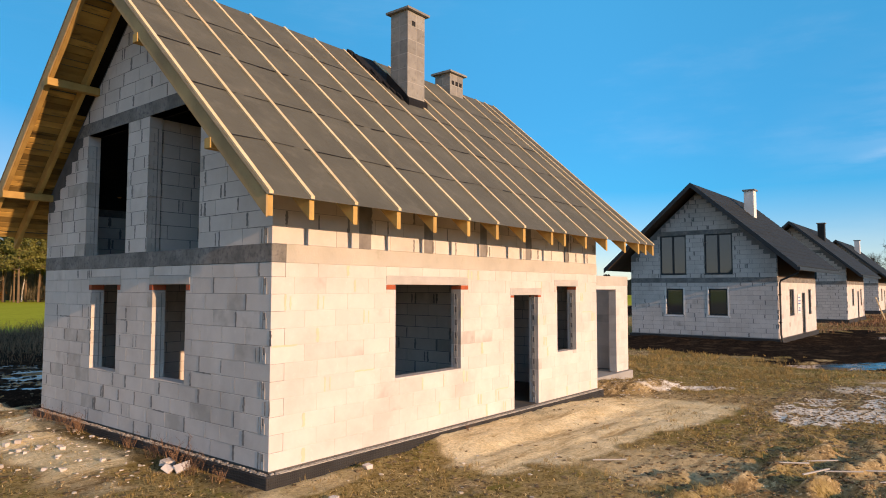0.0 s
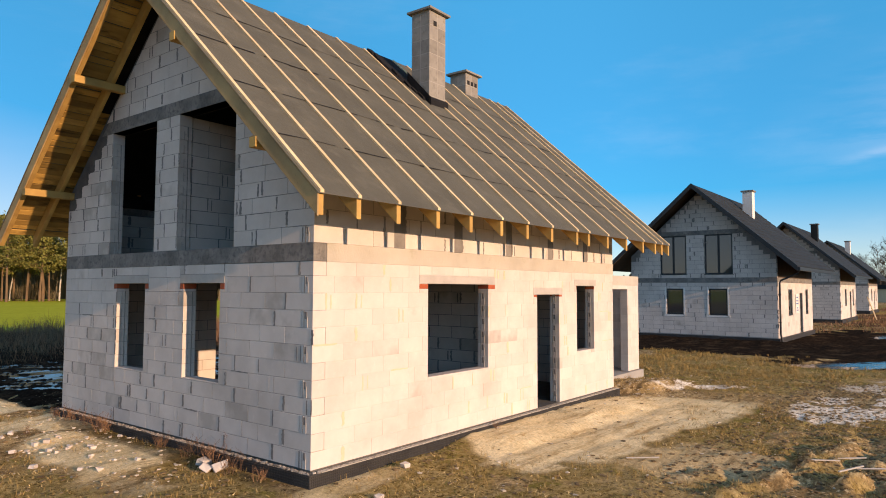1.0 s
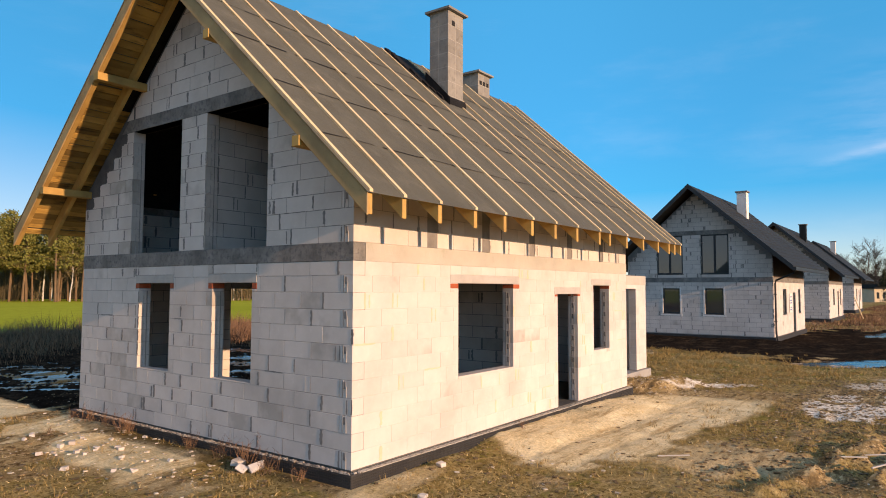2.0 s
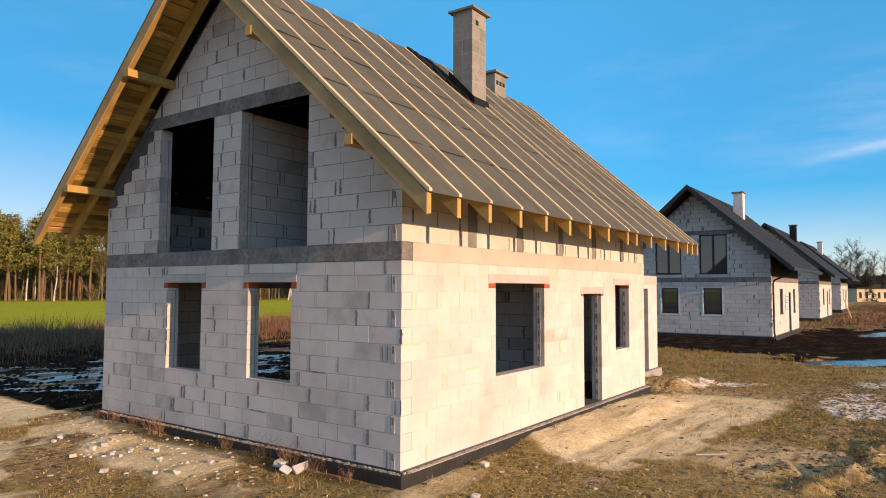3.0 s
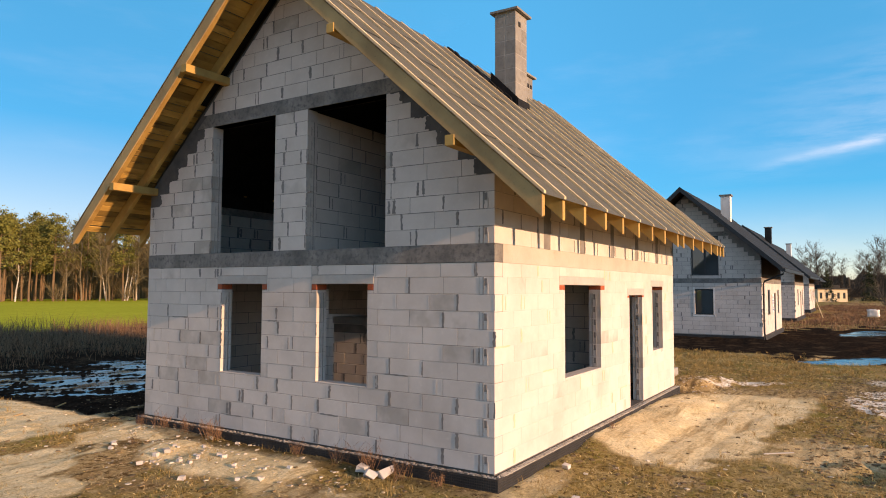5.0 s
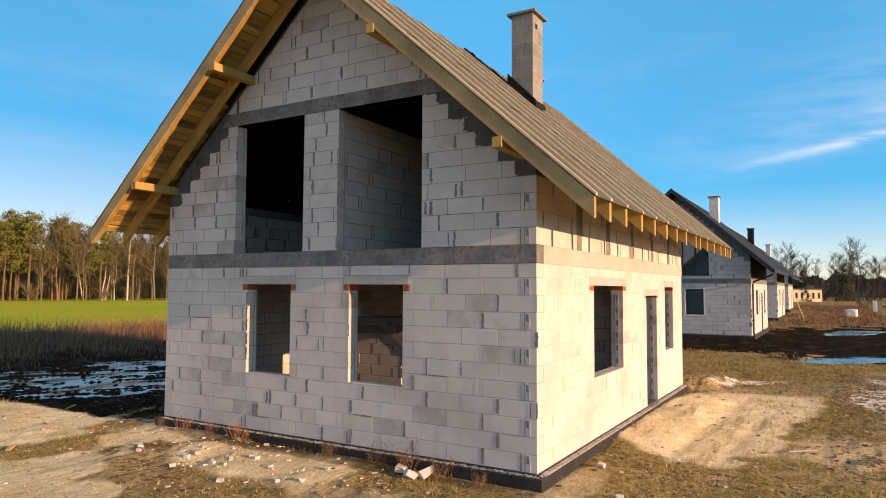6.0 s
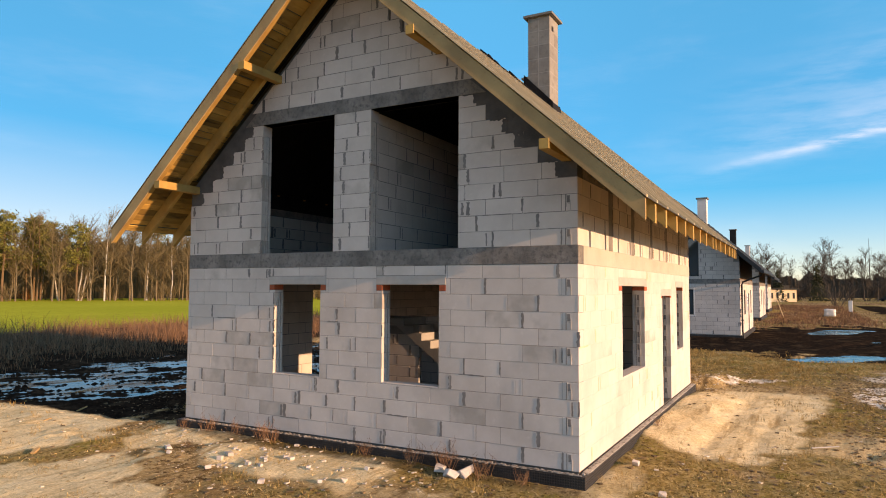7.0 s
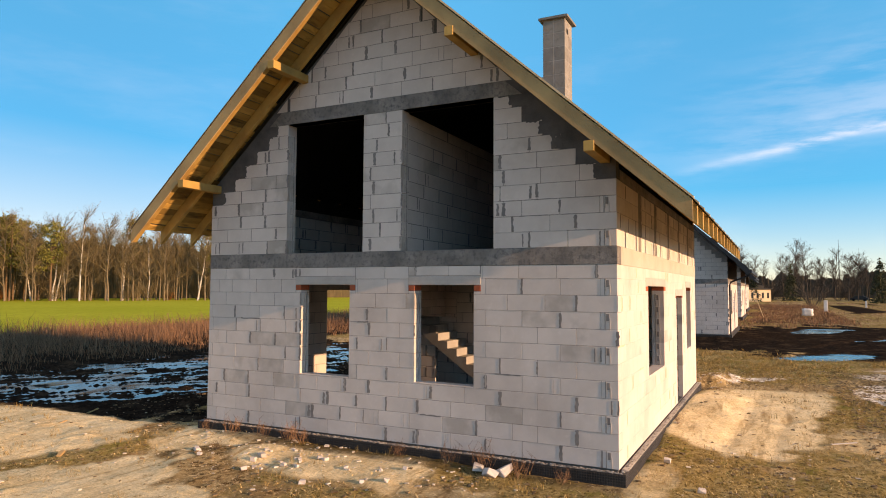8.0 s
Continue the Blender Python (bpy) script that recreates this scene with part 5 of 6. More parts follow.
M_NEEDLE = surface("pine_needles", (0.16, 0.165, 0.038), (0.235, 0.215, 0.055), 1.2, 0.9, 0.0, c=(0.028, 0.042, 0.012), c_size=0.7, vary=0.3)
M_SPRUCE = surface("spruce_needles", (0.040, 0.052, 0.026), (0.065, 0.072, 0.032), 1.2, 0.9, 0.0, c=(0.018, 0.026, 0.012), c_size=0.7, vary=0.3)
M_RUST = surface("rusty_leaves", (0.30, 0.125, 0.03), (0.19, 0.085, 0.025), 1.0, 0.9, 0.0, vary=0.3)

M_TWIG_FAR = surface("dark_far_twigs", (0.085, 0.070, 0.056), (0.055, 0.047, 0.040), 3.0, 0.95, 0.0, vary=0.3)
M_THICKET_FAR = surface("dark_far_thicket", (0.075, 0.062, 0.048), (0.045, 0.040, 0.030), 1.2, 0.95, 0.0, c=(0.03, 0.032, 0.02), c_size=0.6, c_share=0.4, stretch=(2.0, 2.0, 0.25))
M_THICKET = surface("distant_thicket", (0.115, 0.088, 0.046), (0.07, 0.055, 0.030), 1.2, 0.95, 0.0, c=(0.05, 0.045, 0.02), c_size=0.6, c_share=0.4, stretch=(2.0, 2.0, 0.25))


def thicket_wall(a, b, low, high, step, seed, label, mat):
    """The unbroken mass of a wood seen between its front trees: a ragged-topped screen far back."""
    rng = random.Random(seed)
    a, b = Vector((*a, -0.4)), Vector((*b, -0.4))
    n = int((b - a).length / step)
    vs, fs = [], []
    hgt = (low + high) / 2
    for k in range(n + 1):
        hgt = min(high, max(low, hgt + rng.uniform(-1.2, 1.2)))
        p = a.lerp(b, k / n)
        vs += [tuple(p), (p.x + rng.uniform(-0.6, 0.6), p.y + rng.uniform(-0.6, 0.6), hgt * rng.uniform(0.86, 1.05))]
    for k in range(n):
        fs.append((2 * k, 2 * k + 2, 2 * k + 3, 2 * k + 1))
    me = bpy.data.meshes.new("backdrop")
    me.from_pydata(vs, [], fs)
    tagged(link("backdrop", me, mat), label, "wood", kind="structure")


thicket_wall((-60, 222), (170, 105), 11.0, 14.5, 0.55, 301, "brown mass of the wood behind its edge trees", M_THICKET)
thicket_wall((290, 150), (290, -120), 7.5, 11.0, 0.7, 302, "grey-brown mass of far trees beyond the plot", M_THICKET_FAR)


class Twigs:
    """Collects tapered three-sided limbs and small leaf triangles into one mesh."""

    def __init__(self, seed):
        self.v, self.f, self.tips, self.r = [], [], [], random.Random(seed)

    def limb(self, a, b, ra, rb, sides=3):
        a, b = Vector(a), Vector(b)
        d = (b - a).normalized()
        u = d.orthogonal().normalized()
        w = d.cross(u)
        n = len(self.v)
        for p, r in ((a, ra), (b, rb)):
            for k in range(sides):
                t = 2 * math.pi * k / sides
                self.v.append(tuple(p + (u * math.cos(t) + w * math.sin(t)) * r))
        for k in range(sides):
            j = (k + 1) % sides
            self.f.append((n + k, n + j, n + sides + j, n + sides + k))

    def sliver(self, a, b, half):
        """A twig too thin to show its roundness."""
        w = Vector((self.r.uniform(-1, 1), self.r.uniform(-1, 1), self.r.uniform(-1, 1))).cross(b - a)
        w = w.normalized() * half
        n = len(self.v)
        self.v += [tuple(a - w), tuple(a + w), tuple(b + w * 0.5), tuple(b - w * 0.5)]
        self.f.append((n, n + 1, n + 2, n + 3))

    def leaf(self, p, size):
        r = self.r
        p = Vector(p)
        u = Vector((r.uniform(-1, 1), r.uniform(-1, 1), r.uniform(-1, 1))).normalized() * size
        w = Vector((r.uniform(-1, 1), r.uniform(-1, 1), r.uniform(-1, 1))).normalized() * size * 0.7
        n = len(self.v)
        self.v += [tuple(p - u * 0.5), tuple(p + w), tuple(p + u), tuple(p - w)]
        self.f.append((n, n + 1, n + 2, n + 3))

    def grow(self, a, d, length, radius, depth, droop=0.0, spread=0.6, kids=4):
        r = self.r
        a, d = Vector(a), Vector(d).normalized()
        steps = 3 if depth > 1 else 2
        p = a
        for k in range(steps):
            d = (d + Vector((r.uniform(-1, 1), r.uniform(-1, 1), r.uniform(-0.6, 1) - droop)) * 0.16).normalized()
            q = p + d * length / steps
            r0, r1 = radius * (1 - 0.8 * k / steps), radius * (1 - 0.8 * (k + 1) / steps)
            if depth > 0:
                self.limb(p, q, max(r0, 0.028), max(r1, 0.018))
            else:
                self.sliver(p, q, 0.03)
            p = q
            if depth == 0:
                self.tips.append(q)
            else:
                for j in range(kids):
                    side = Vector((r.uniform(-1, 1), r.uniform(-1, 1), r.uniform(-0.2, 0.9))).normalized()
                    self.grow(a + (p - a) * r.uniform(0.45, 1.0), d * (1 - spread) + side * spread, length * r.uniform(0.4, 0.62), radius * 0.42, depth - 1, droop, spread, kids)

    def mesh(self, name, mat):
        me = bpy.data.meshes.new(name)
        me.from_pydata(self.v, [], self.f)
        me.materials.append(mat)
        return me


def bare_tree(seed, tall, bark, label, spread=0.55, twig=None):
    rng = random.Random(seed)
    t = thing("tree", label, "tree", group="trees of the far wood")
    tr, cr = Twigs(seed), Twigs(seed + 1)
    p, n = Vector((0, 0, -0.3)), 6
    lean = (rng.uniform(-0.25, 0.25), rng.uniform(-0.25, 0.25))
    for k in range(n):
        q = Vector((p.x + lean[0] + rng.uniform(-0.25, 0.25), p.y + lean[1] + rng.uniform(-0.25, 0.25), tall * 0.9 * (k + 1) / n))
        tr.limb(p, q, tall * 0.0095 * (1 - k / n) + 0.03, tall * 0.0095 * (1 - (k + 1) / n) + 0.03, 6)
        if k >= 1:
            for j in range(6 if k > 1 else 2):
                ang = rng.uniform(0, 6.28)
                d = (math.cos(ang), math.sin(ang), rng.uniform(0.5, 1.6))
                cr.grow(p + (q - p) * rng.random(), d, tall * rng.uniform(0.15, 0.27) * (1.15 - 0.08 * k), tall * 0.0045, 1, 0.0, spread, 5)
        p = q
    # the haze of fine twigs at the limbs' ends
    for tip in cr.tips:
        d = Vector((rng.gauss(0, 1), rng.gauss(0, 1), rng.gauss(0.5, 0.8))).normalized() * rng.uniform(0.4, 1.0)
        cr.sliver(tip, tip + d, 0.024)
    link("trunk", tr.mesh("trunk", bark), None, t)
    link("crown", cr.mesh("crown", twig or M_TWIG), None, t)
    return t


def pine_tree(seed, tall, label):
    rng = random.Random(seed)
    t = thing("tree", label, "tree", group="trees of the far wood")
    tr, cr = Twigs(seed), Twigs(seed + 1)
    p, n = Vector((0, 0, -0.3)), 6
    for k in range(n):
        q = Vector((p.x + rng.uniform(-0.2, 0.2), p.y + rng.uniform(-0.2, 0.2), tall * 0.96 * (k + 1) / n))
        tr.limb(p, q, tall * 0.012 * (1 - k / n) + 0.05, tall * 0.012 * (1 - (k + 1) / n) + 0.04, 6)
        p = q
    for k in range(54):
        f = rng.uniform(0.38, 1.0)
        ang = rng.uniform(0, 6.28)
        reach = tall * 0.19 * (1.22 - f) * rng.uniform(0.6, 1.3) + 0.5
        a = Vector((0, 0, tall * 0.94 * f))
        b = a + Vector((math.cos(ang) * reach, math.sin(ang) * reach, reach * rng.uniform(0.0, 0.45)))
        tr.limb(a, b, 0.06, 0.02)
        for j in range(5):
            c = a + (b - a) * rng.uniform(0.35, 1.1)
            rad = rng.uniform(0.4, 1.2)
            for q in range(11):
                cr.leaf(c + Vector((rng.gauss(0, 1), rng.gauss(0, 1), rng.gauss(0, 0.6))) * rad * 0.65, rng.uniform(0.16, 0.36))
    link("trunk", tr.mesh("trunk", M_PINE_BARK), None, t)
    link("crown", cr.mesh("crown", M_NEEDLE), None, t)
    return t


def spruce_tree(seed, tall, label):
    rng = random.Random(seed)
    t = thing("tree", label, "tree", group="trees of the far wood")
    tr, cr = Twigs(seed), Twigs(seed + 1)
    tr.limb((0, 0, -0.3), (0, 0, tall), tall * 0.014, 0.03, 6)
    for k in range(150):
        f = 1 - rng.random() ** 0.6 * 0.95
        ang = rng.uniform(0, 6.28)
        reach = tall * 0.27 * (1.03 - f) * rng.uniform(0.75, 1.1)
        a = Vector((0, 0, tall * f))
        b = a + Vector((math.cos(ang) * reach, math.sin(ang) * reach, -0.35 * reach))
        for q in range(16):
            s = rng.random() ** 0.6
            cr.leaf(a + (b - a) * s + Vector((rng.gauss(0, 0.22), rng.gauss(0, 0.22), rng.gauss(-0.1, 0.12))), rng.uniform(0.18, 0.4))
    link("trunk", tr.mesh("trunk", M_BARK), None, t)
    link("crown", cr.mesh("crown", M_SPRUCE), None, t)
    return t


def shrub(seed, tall, mat, label, leaves=0):
    rng = random.Random(seed)
    t = thing("bush", label, "bush", group="undergrowth at the wood's edge")
    tr = Twigs(seed)
    for k in range(16):
        ang = rng.uniform(0, 6.28)
        tr.grow((rng.uniform(-0.5, 0.5), rng.uniform(-0.5, 0.5), -0.2), (math.cos(ang) * 0.6, math.sin(ang) * 0.6, 1), tall * rng.uniform(0.5, 0.9), 0.035, 1, 0, 0.5, 4)
    for k in range(leaves):
        tr.leaf((rng.gauss(0, tall * 0.3), rng.gauss(0, tall * 0.3), abs(rng.gauss(tall * 0.45, tall * 0.25))), rng.uniform(0.1, 0.25))
    link("crown", tr.mesh("crown", mat), None, t)
    return t


def woods():
    rng = random.Random(404)
    tall_bare = [bare_tree(501 + k, 18 + k, M_BARK, "tall bare brown deciduous tree at the field's edge") for k in range(3)]
    birches = [bare_tree(521 + k, 17 + 2 * k, M_BIRCH, "slender bare birch with a white trunk", 0.45) for k in range(2)]
    pines = [pine_tree(541 + k, 19 + 1.5 * k, "tall pine with an orange trunk and a green crown") for k in range(3)]
    bushes = [shrub(561, 5.5, M_TWIG, "bare brown thicket under the trees"), shrub(563, 3.5, M_RUST, "low bush with rusty leaves", 500)]
    spruces = [spruce_tree(571, 13, "dark green spruce among bare trees")]
    far_bare = [bare_tree(581 + k, 16 + k, M_TWIG_FAR, "dark bare tree in the far row", 0.5, M_TWIG_FAR) for k in range(3)]
    far_bush = shrub(591, 5.5, M_TWIG_FAR, "dark bare thicket far beyond the plot")
    first = tall_bare + birches + pines + bushes + spruces + far_bare + [far_bush]

    behind = []

    def plant(proto, x, y, s, joined=False):
        if joined:
            behind.append((proto, pose(x, y, -0.35, 0, 0, rng.uniform(0, 360)) @ Matrix.Scale(s, 4)))
        elif proto in first:
            first.remove(proto)
            ob = proto
            ob.matrix_basis = pose(x, y, -0.35, 0, 0, rng.uniform(0, 360)) @ Matrix.Scale(s, 4)
        else:
            ob = copy_thing(proto, Matrix.Identity(4))
            ob.matrix_basis = pose(x, y, -0.35, 0, 0, rng.uniform(0, 360)) @ Matrix.Scale(s, 4)
    # the wood's edge runs from far left to the right, rank behind rank
    for rank in range(4):
        deep = rank > 1
        for k in range(84 if rank < 3 else 60):
            u = (k + rng.uniform(-0.45, 0.45)) / (84 if rank < 3 else 60)
            x = -42 + 165 * u + rank * 3.2
            y = 178 - 84 * u + rank * 4.2 + rng.uniform(-2, 2)
            piney = 0.62 if u < 0.645 else (0.12 if u < 0.68 else 0.04)
            q = rng.random()
            if rank == 0 and rng.random() < 0.3:
                continue
            if q < piney:
                plant(rng.choice(pines), x, y, rng.uniform(0.74, 0.94), deep)
            elif q < piney + (0.2 if rank < 3 else 0.05):
                plant(rng.choice(birches), x, y, rng.uniform(0.68, 0.92), deep)
            else:
                plant(rng.choice(tall_bare), x, y, rng.uniform(0.66, 0.90), deep)
        for k in range(20):
            u = rng.random()
            plant(bushes[0] if rng.random() < 0.8 else bushes[1], -42 + 165 * u + rank * 3.2, 178 - 84 * u + rank * 4.2 + 1, rng.uniform(0.5, 1.0) * (1.0 if rank < 3 else 1.6), deep)
    # farther trees beyond the row of houses
    for k in range(210):
        u = (k % 70 + rng.random()) / 70
        x, y = 200 + 22 * (k // 70) + rng.uniform(-8, 8), 70 - 190 * u
        q = rng.random()
        if q < 0.62:
            plant(rng.choice(far_bare), x, y, rng.uniform(0.62, 0.92), k > 69)
        else:
            plant(far_bush, x - 10, y, rng.uniform(0.8, 1.5), k > 69)
    plant(far_bush, 118, -7.3, 1.0)
    for x, y, s in ((172, 3.2, 0.62), (190, -5.4, 0.78), (165, -22.5, 0.8)):
        plant(spruces[0], x, y, s)
    # the depth of the wood, joined
    vs, fs, slots, mats, n = [], [], [], [], 0
    for proto, m in behind:
        mm = np.array(m)
        for ch in proto.children:
            me = ch.data
            co = np.empty(len(me.vertices) * 3, np.float32)
            me.vertices.foreach_get("co", co)
            co = co.reshape(-1, 3) @ mm[:3, :3].T + mm[:3, 3]
            quads = np.empty(len(me.loops), np.int32)
            me.loops.foreach_get("vertex_index", quads)
            if me.materials[0] not in mats:
                mats.append(me.materials[0])
            vs.append(co)
            fs.append(quads.reshape(-1, 4) + n)
            slots.append(np.full(len(quads) // 4, mats.index(me.materials[0]), np.int32))
            n += len(co)
    vs, fs, slots = np.concatenate(vs), np.concatenate(fs), np.concatenate(slots)
    me = bpy.data.meshes.new("far_wood")
    me.vertices.add(len(vs))
    me.vertices.foreach_set("co", vs.astype(np.float32).ravel())
    me.loops.add(fs.size)
    me.loops.foreach_set("vertex_index", fs.astype(np.int32).ravel())
    me.polygons.add(len(fs))
    me.polygons.foreach_set("loop_start", np.arange(0, fs.size, 4, dtype=np.int32))
    for m in mats:
        me.materials.append(m)
    me.polygons.foreach_set("material_index", slots)
    me.update(calc_edges=True)
    tagged(new("far_wood", me), "depth of the bare mixed wood behind its edge", "wood", kind="stuff")


woods()


def downpipe():
    """Gutter pipe of the next house: from the eave back to the wall, then down to the ground."""
    bm = bmesh.new()
    path = [(-1.0, -1.22, 3.46), (-0.85, -1.12, 3.30), (-0.02, -0.16, 2.95), (0.10, -0.09, 2.80), (0.10, -0.09, 0.2), (0.10, -0.16, -0.25)]
    r = 0.05
    rings = []
    for k, p in enumerate(path):
        p = Vector(p)
        d = (Vector(path[min(k + 1, len(path) - 1)]) - Vector(path[max(k - 1, 0)])).normalized()
        u = d.orthogonal().normalized()
        w = d.cross(u)
        rings.append([bm.verts.new(p + (u * math.cos(t) + w * math.sin(t)) * r) for t in (math.pi / 4 * q for q in range(8))])
    for a_, b_ in zip(rings[:-1], rings[1:]):
        for q in range(8):
            bm.faces.new((a_[q], a_[(q + 1) % 8], b_[(q + 1) % 8], b_[q]))
    part("downpipe", bm, M_FRAME, second, "black rainwater downpipe", smooth=True)
    for z in (0.8, 2.2):
        bm = bmesh.new()
        box(bm, 0.03, 0.17, -0.15, -0.008, z, z + 0.04)
        part("pipe_clip", bm, M_FRAME, second)


downpipe()
# white notice board on the next house's sunny wall, its writing too small to read
bm = bmesh.new()
box(bm, 4.55, 5.35, -0.03, -0.012, 1.15, 2.25)
sign = part("notice_board", bm, M_WHITE, second, "white notice board with blue print")
M_BLUE = surface("blue_print", (0.05, 0.10, 0.30), (0.06, 0.11, 0.32), 0.3, 0.6, 0.0)
for z, w in ((2.05, 0.5), (1.85, 0.62), (1.70, 0.62), (1.45, 0.4), (1.32, 0.55)):
    bm = bmesh.new()
    box(bm, 4.95 - w / 2, 4.95 + w / 2, -0.036, -0.031, z - 0.03, z + 0.03)
    part("print_bar", bm, M_BLUE, sign)
# boards leaning on the third house
for k, (x, lean) in enumerate(((9.0, 0.0), (9.3, 0.2), (9.7, -0.15))):
    bm = bmesh.new()
    box(bm, -0.06, 0.06, -0.02, 0.02, 0.0, 2.2)
    ob = part("leaning_board", bm, M_BATTEN)
    ob.matrix_world = pose(57.2 + x, -0.75, -0.25, -18, 5 * lean * 10, 0)
    tagged(ob, "pale plank leaning against the block wall", "plank", "leaning planks")


# ---- things on the ground ----
def rest_z(x, y):
    v = height_and_soil(np.array([float(x)]), np.array([float(y)]))[0]
    return float(v[0])


def chunk(bm, rng, m, sx, sy, sz):
    """A broken piece of block: a box with shifted corners, one of them knocked off."""
    vs = box(bm, -sx / 2, sx / 2, -sy / 2, sy / 2, -sz / 2, sz / 2)
    for v in vs:
        v.co = m @ (v.co + Vector((rng.uniform(-0.18, 0.18) * sx, rng.uniform(-0.18, 0.18) * sy, rng.uniform(-0.18, 0.18) * sz)))


def fragments():
    rng = random.Random(88)
    for x, y, s, turn, tip in ((-0.36, 1.97, 0.20, 20, 8), (-0.47, 1.74, 0.22, 50, 35), (-0.36, 1.56, 0.24, -20, -28), (0.26, -1.04, 0.13, 15, 5), (1.45, -0.42, 0.15, 0, 5),
                               (-1.95, 3.95, 0.13, 30, 5), (-1.25, 5.3, 0.15, 70, 4), (-1.45, 4.7, 0.11, 10, 6), (-1.6, 3.2, 0.09, 44, 4), (-0.9, 2.9, 0.09, 12, 12),
                               *[(rng.gauss(-1.2, 0.45), rng.gauss(4.9, 1.1), rng.uniform(0.05, 0.12), rng.uniform(0, 180), rng.uniform(-14, 14)) for _ in range(22)]):
        bm = bmesh.new()
        s *= 0.85
        chunk(bm, rng, Matrix.Identity(4), s, s * 0.8, s * 0.55)
        bmesh.ops.bevel(bm, geom=bm.edges[:], offset=s * 0.05, segments=1, affect="EDGES")
        ob = part("block_fragment", bm, M_BLOCK)
        ob.matrix_world = pose(x, y, rest_z(x, y) + s * 0.24, tip, tip * 0.6, turn)
        tagged(ob, "broken piece of pale aerated concrete block on the soil", "rubble", "broken block pieces")


fragments()
M_RUBBLE = surface("pale_rubble", (0.70, 0.63, 0.53), (0.52, 0.45, 0.36), 0.3, 0.95, 0.3, 0.01, c=(0.30, 0.24, 0.18), c_size=0.1, vary=0.3, island=True)
M_CLOD = surface("earth_clod", (0.24, 0.17, 0.095), (0.15, 0.105, 0.06), 0.3, 0.95, 0.4, 0.01, vary=0.45, island=True)
M_STRAW = surface("dry_grass", (0.40, 0.275, 0.105), (0.27, 0.185, 0.07), 0.8, 0.9, 0.0, vary=0.5, island=True)
M_LITTER = surface("straw_litter", (0.62, 0.48, 0.25), (0.44, 0.31, 0.13), 0.5, 0.9, 0.0, vary=0.5, island=True)
M_GREEN = surface("green_weed", (0.13, 0.16, 0.035), (0.20, 0.20, 0.05), 0.8, 0.9, 0.0, vary=0.4, island=True)
M_REED = surface("dry_reed", (0.31, 0.175, 0.10), (0.16, 0.088, 0.055), 2.5, 0.95, 0.0, c=(0.07, 0.042, 0.03), c_size=1.6, vary=0.5, island=True)


def free(x, y):
    """Where loose matter may lie: outside the buildings."""
    ok = ~((x > -0.13) & (x < LONG + 0.13) & (y > -0.13) & (y < WIDE + 0.13))
    ok &= ~((x > LONG) & (x < AX + 0.12) & (y > AY - 0.12) & (y < 6.9))
    return ok & ~((x > 31.2) & (x < 41.6) & (y > 0.2) & (y < 8.5))


def scatter_chunks(name, mat, label, category, n, seed, weight, size):
    """Loose lumps: low eight-cornered stones, joined."""
    rs = np.random.RandomState(seed)
    x, y = rs.uniform(-6, 17, n * 6), rs.uniform(-8, 13, n * 6)
    z, sand, grass, dark, lime, field = height_and_soil(x, y)
    take = free(x, y) & (rs.rand(n * 6) < weight(x, y, sand, grass, dark, lime))
    x, y, z = x[take][:n], y[take][:n], z[take][:n]
    k = len(x)
    s = size[0] + (size[1] - size[0]) * rs.rand(k) ** 3
    corners = np.array([(i, j, q) for i in (-1, 1) for j in (-1, 1) for q in (-1, 1)], float)
    v = corners[None] * s[:, None, None] * np.array([1, 0.8, 0.28]) * rs.uniform(0.5, 1.15, (k, 8, 3))
    a = rs.uniform(0, 6.28, k)
    ca, sa = np.cos(a)[:, None], np.sin(a)[:, None]
    vx, vy = v[..., 0] * ca - v[..., 1] * sa, v[..., 0] * sa + v[..., 1] * ca
    co = np.stack([vx + x[:, None], vy + y[:, None], v[..., 2] + z[:, None] + s[:, None] * 0.2], -1).reshape(-1, 3)
    quads = np.array([(0, 1, 3, 2), (4, 6, 7, 5), (0, 4, 5, 1), (2, 3, 7, 6), (0, 2, 6, 4), (1, 5, 7, 3)])
    faces = (quads[None] + 8 * np.arange(k)[:, None, None]).reshape(-1, 4)
    me = bpy.data.meshes.new(name)
    me.from_pydata(co.tolist(), [], faces.tolist())
    tagged(link(name, me, mat), label, category, kind="stuff")


scatter_chunks("rubble", M_RUBBLE, "small pale block crumbs scattered on the soil", "rubble", 5200, 91,
               lambda x, y, sand, grass, dark, lime: 0.035 + 1.0 * np.exp(-((x + 1.1) / 0.7) ** 2 - ((y - 4.9) / 2.4) ** 2) + 1.2 * np.exp(-((x + 0.55) / 0.35) ** 2 - ((y - 7.1) / 0.55) ** 2) + 0.9 * lime + 0.9 * np.exp(-((x - 12.0) / 1.6) ** 2 - ((y + 0.3) / 0.8) ** 2), (0.008, 0.040))
scatter_chunks("clods", M_CLOD, "brown clods of churned earth", "soil", 17000, 92,
               lambda x, y, sand, grass, dark, lime: 0.22 * (1 - 0.96 * np.clip(1.6 * sand, 0, 1)) + 0.5 * ((y < -3.4) & (x > 2.5)), (0.008, 0.045))


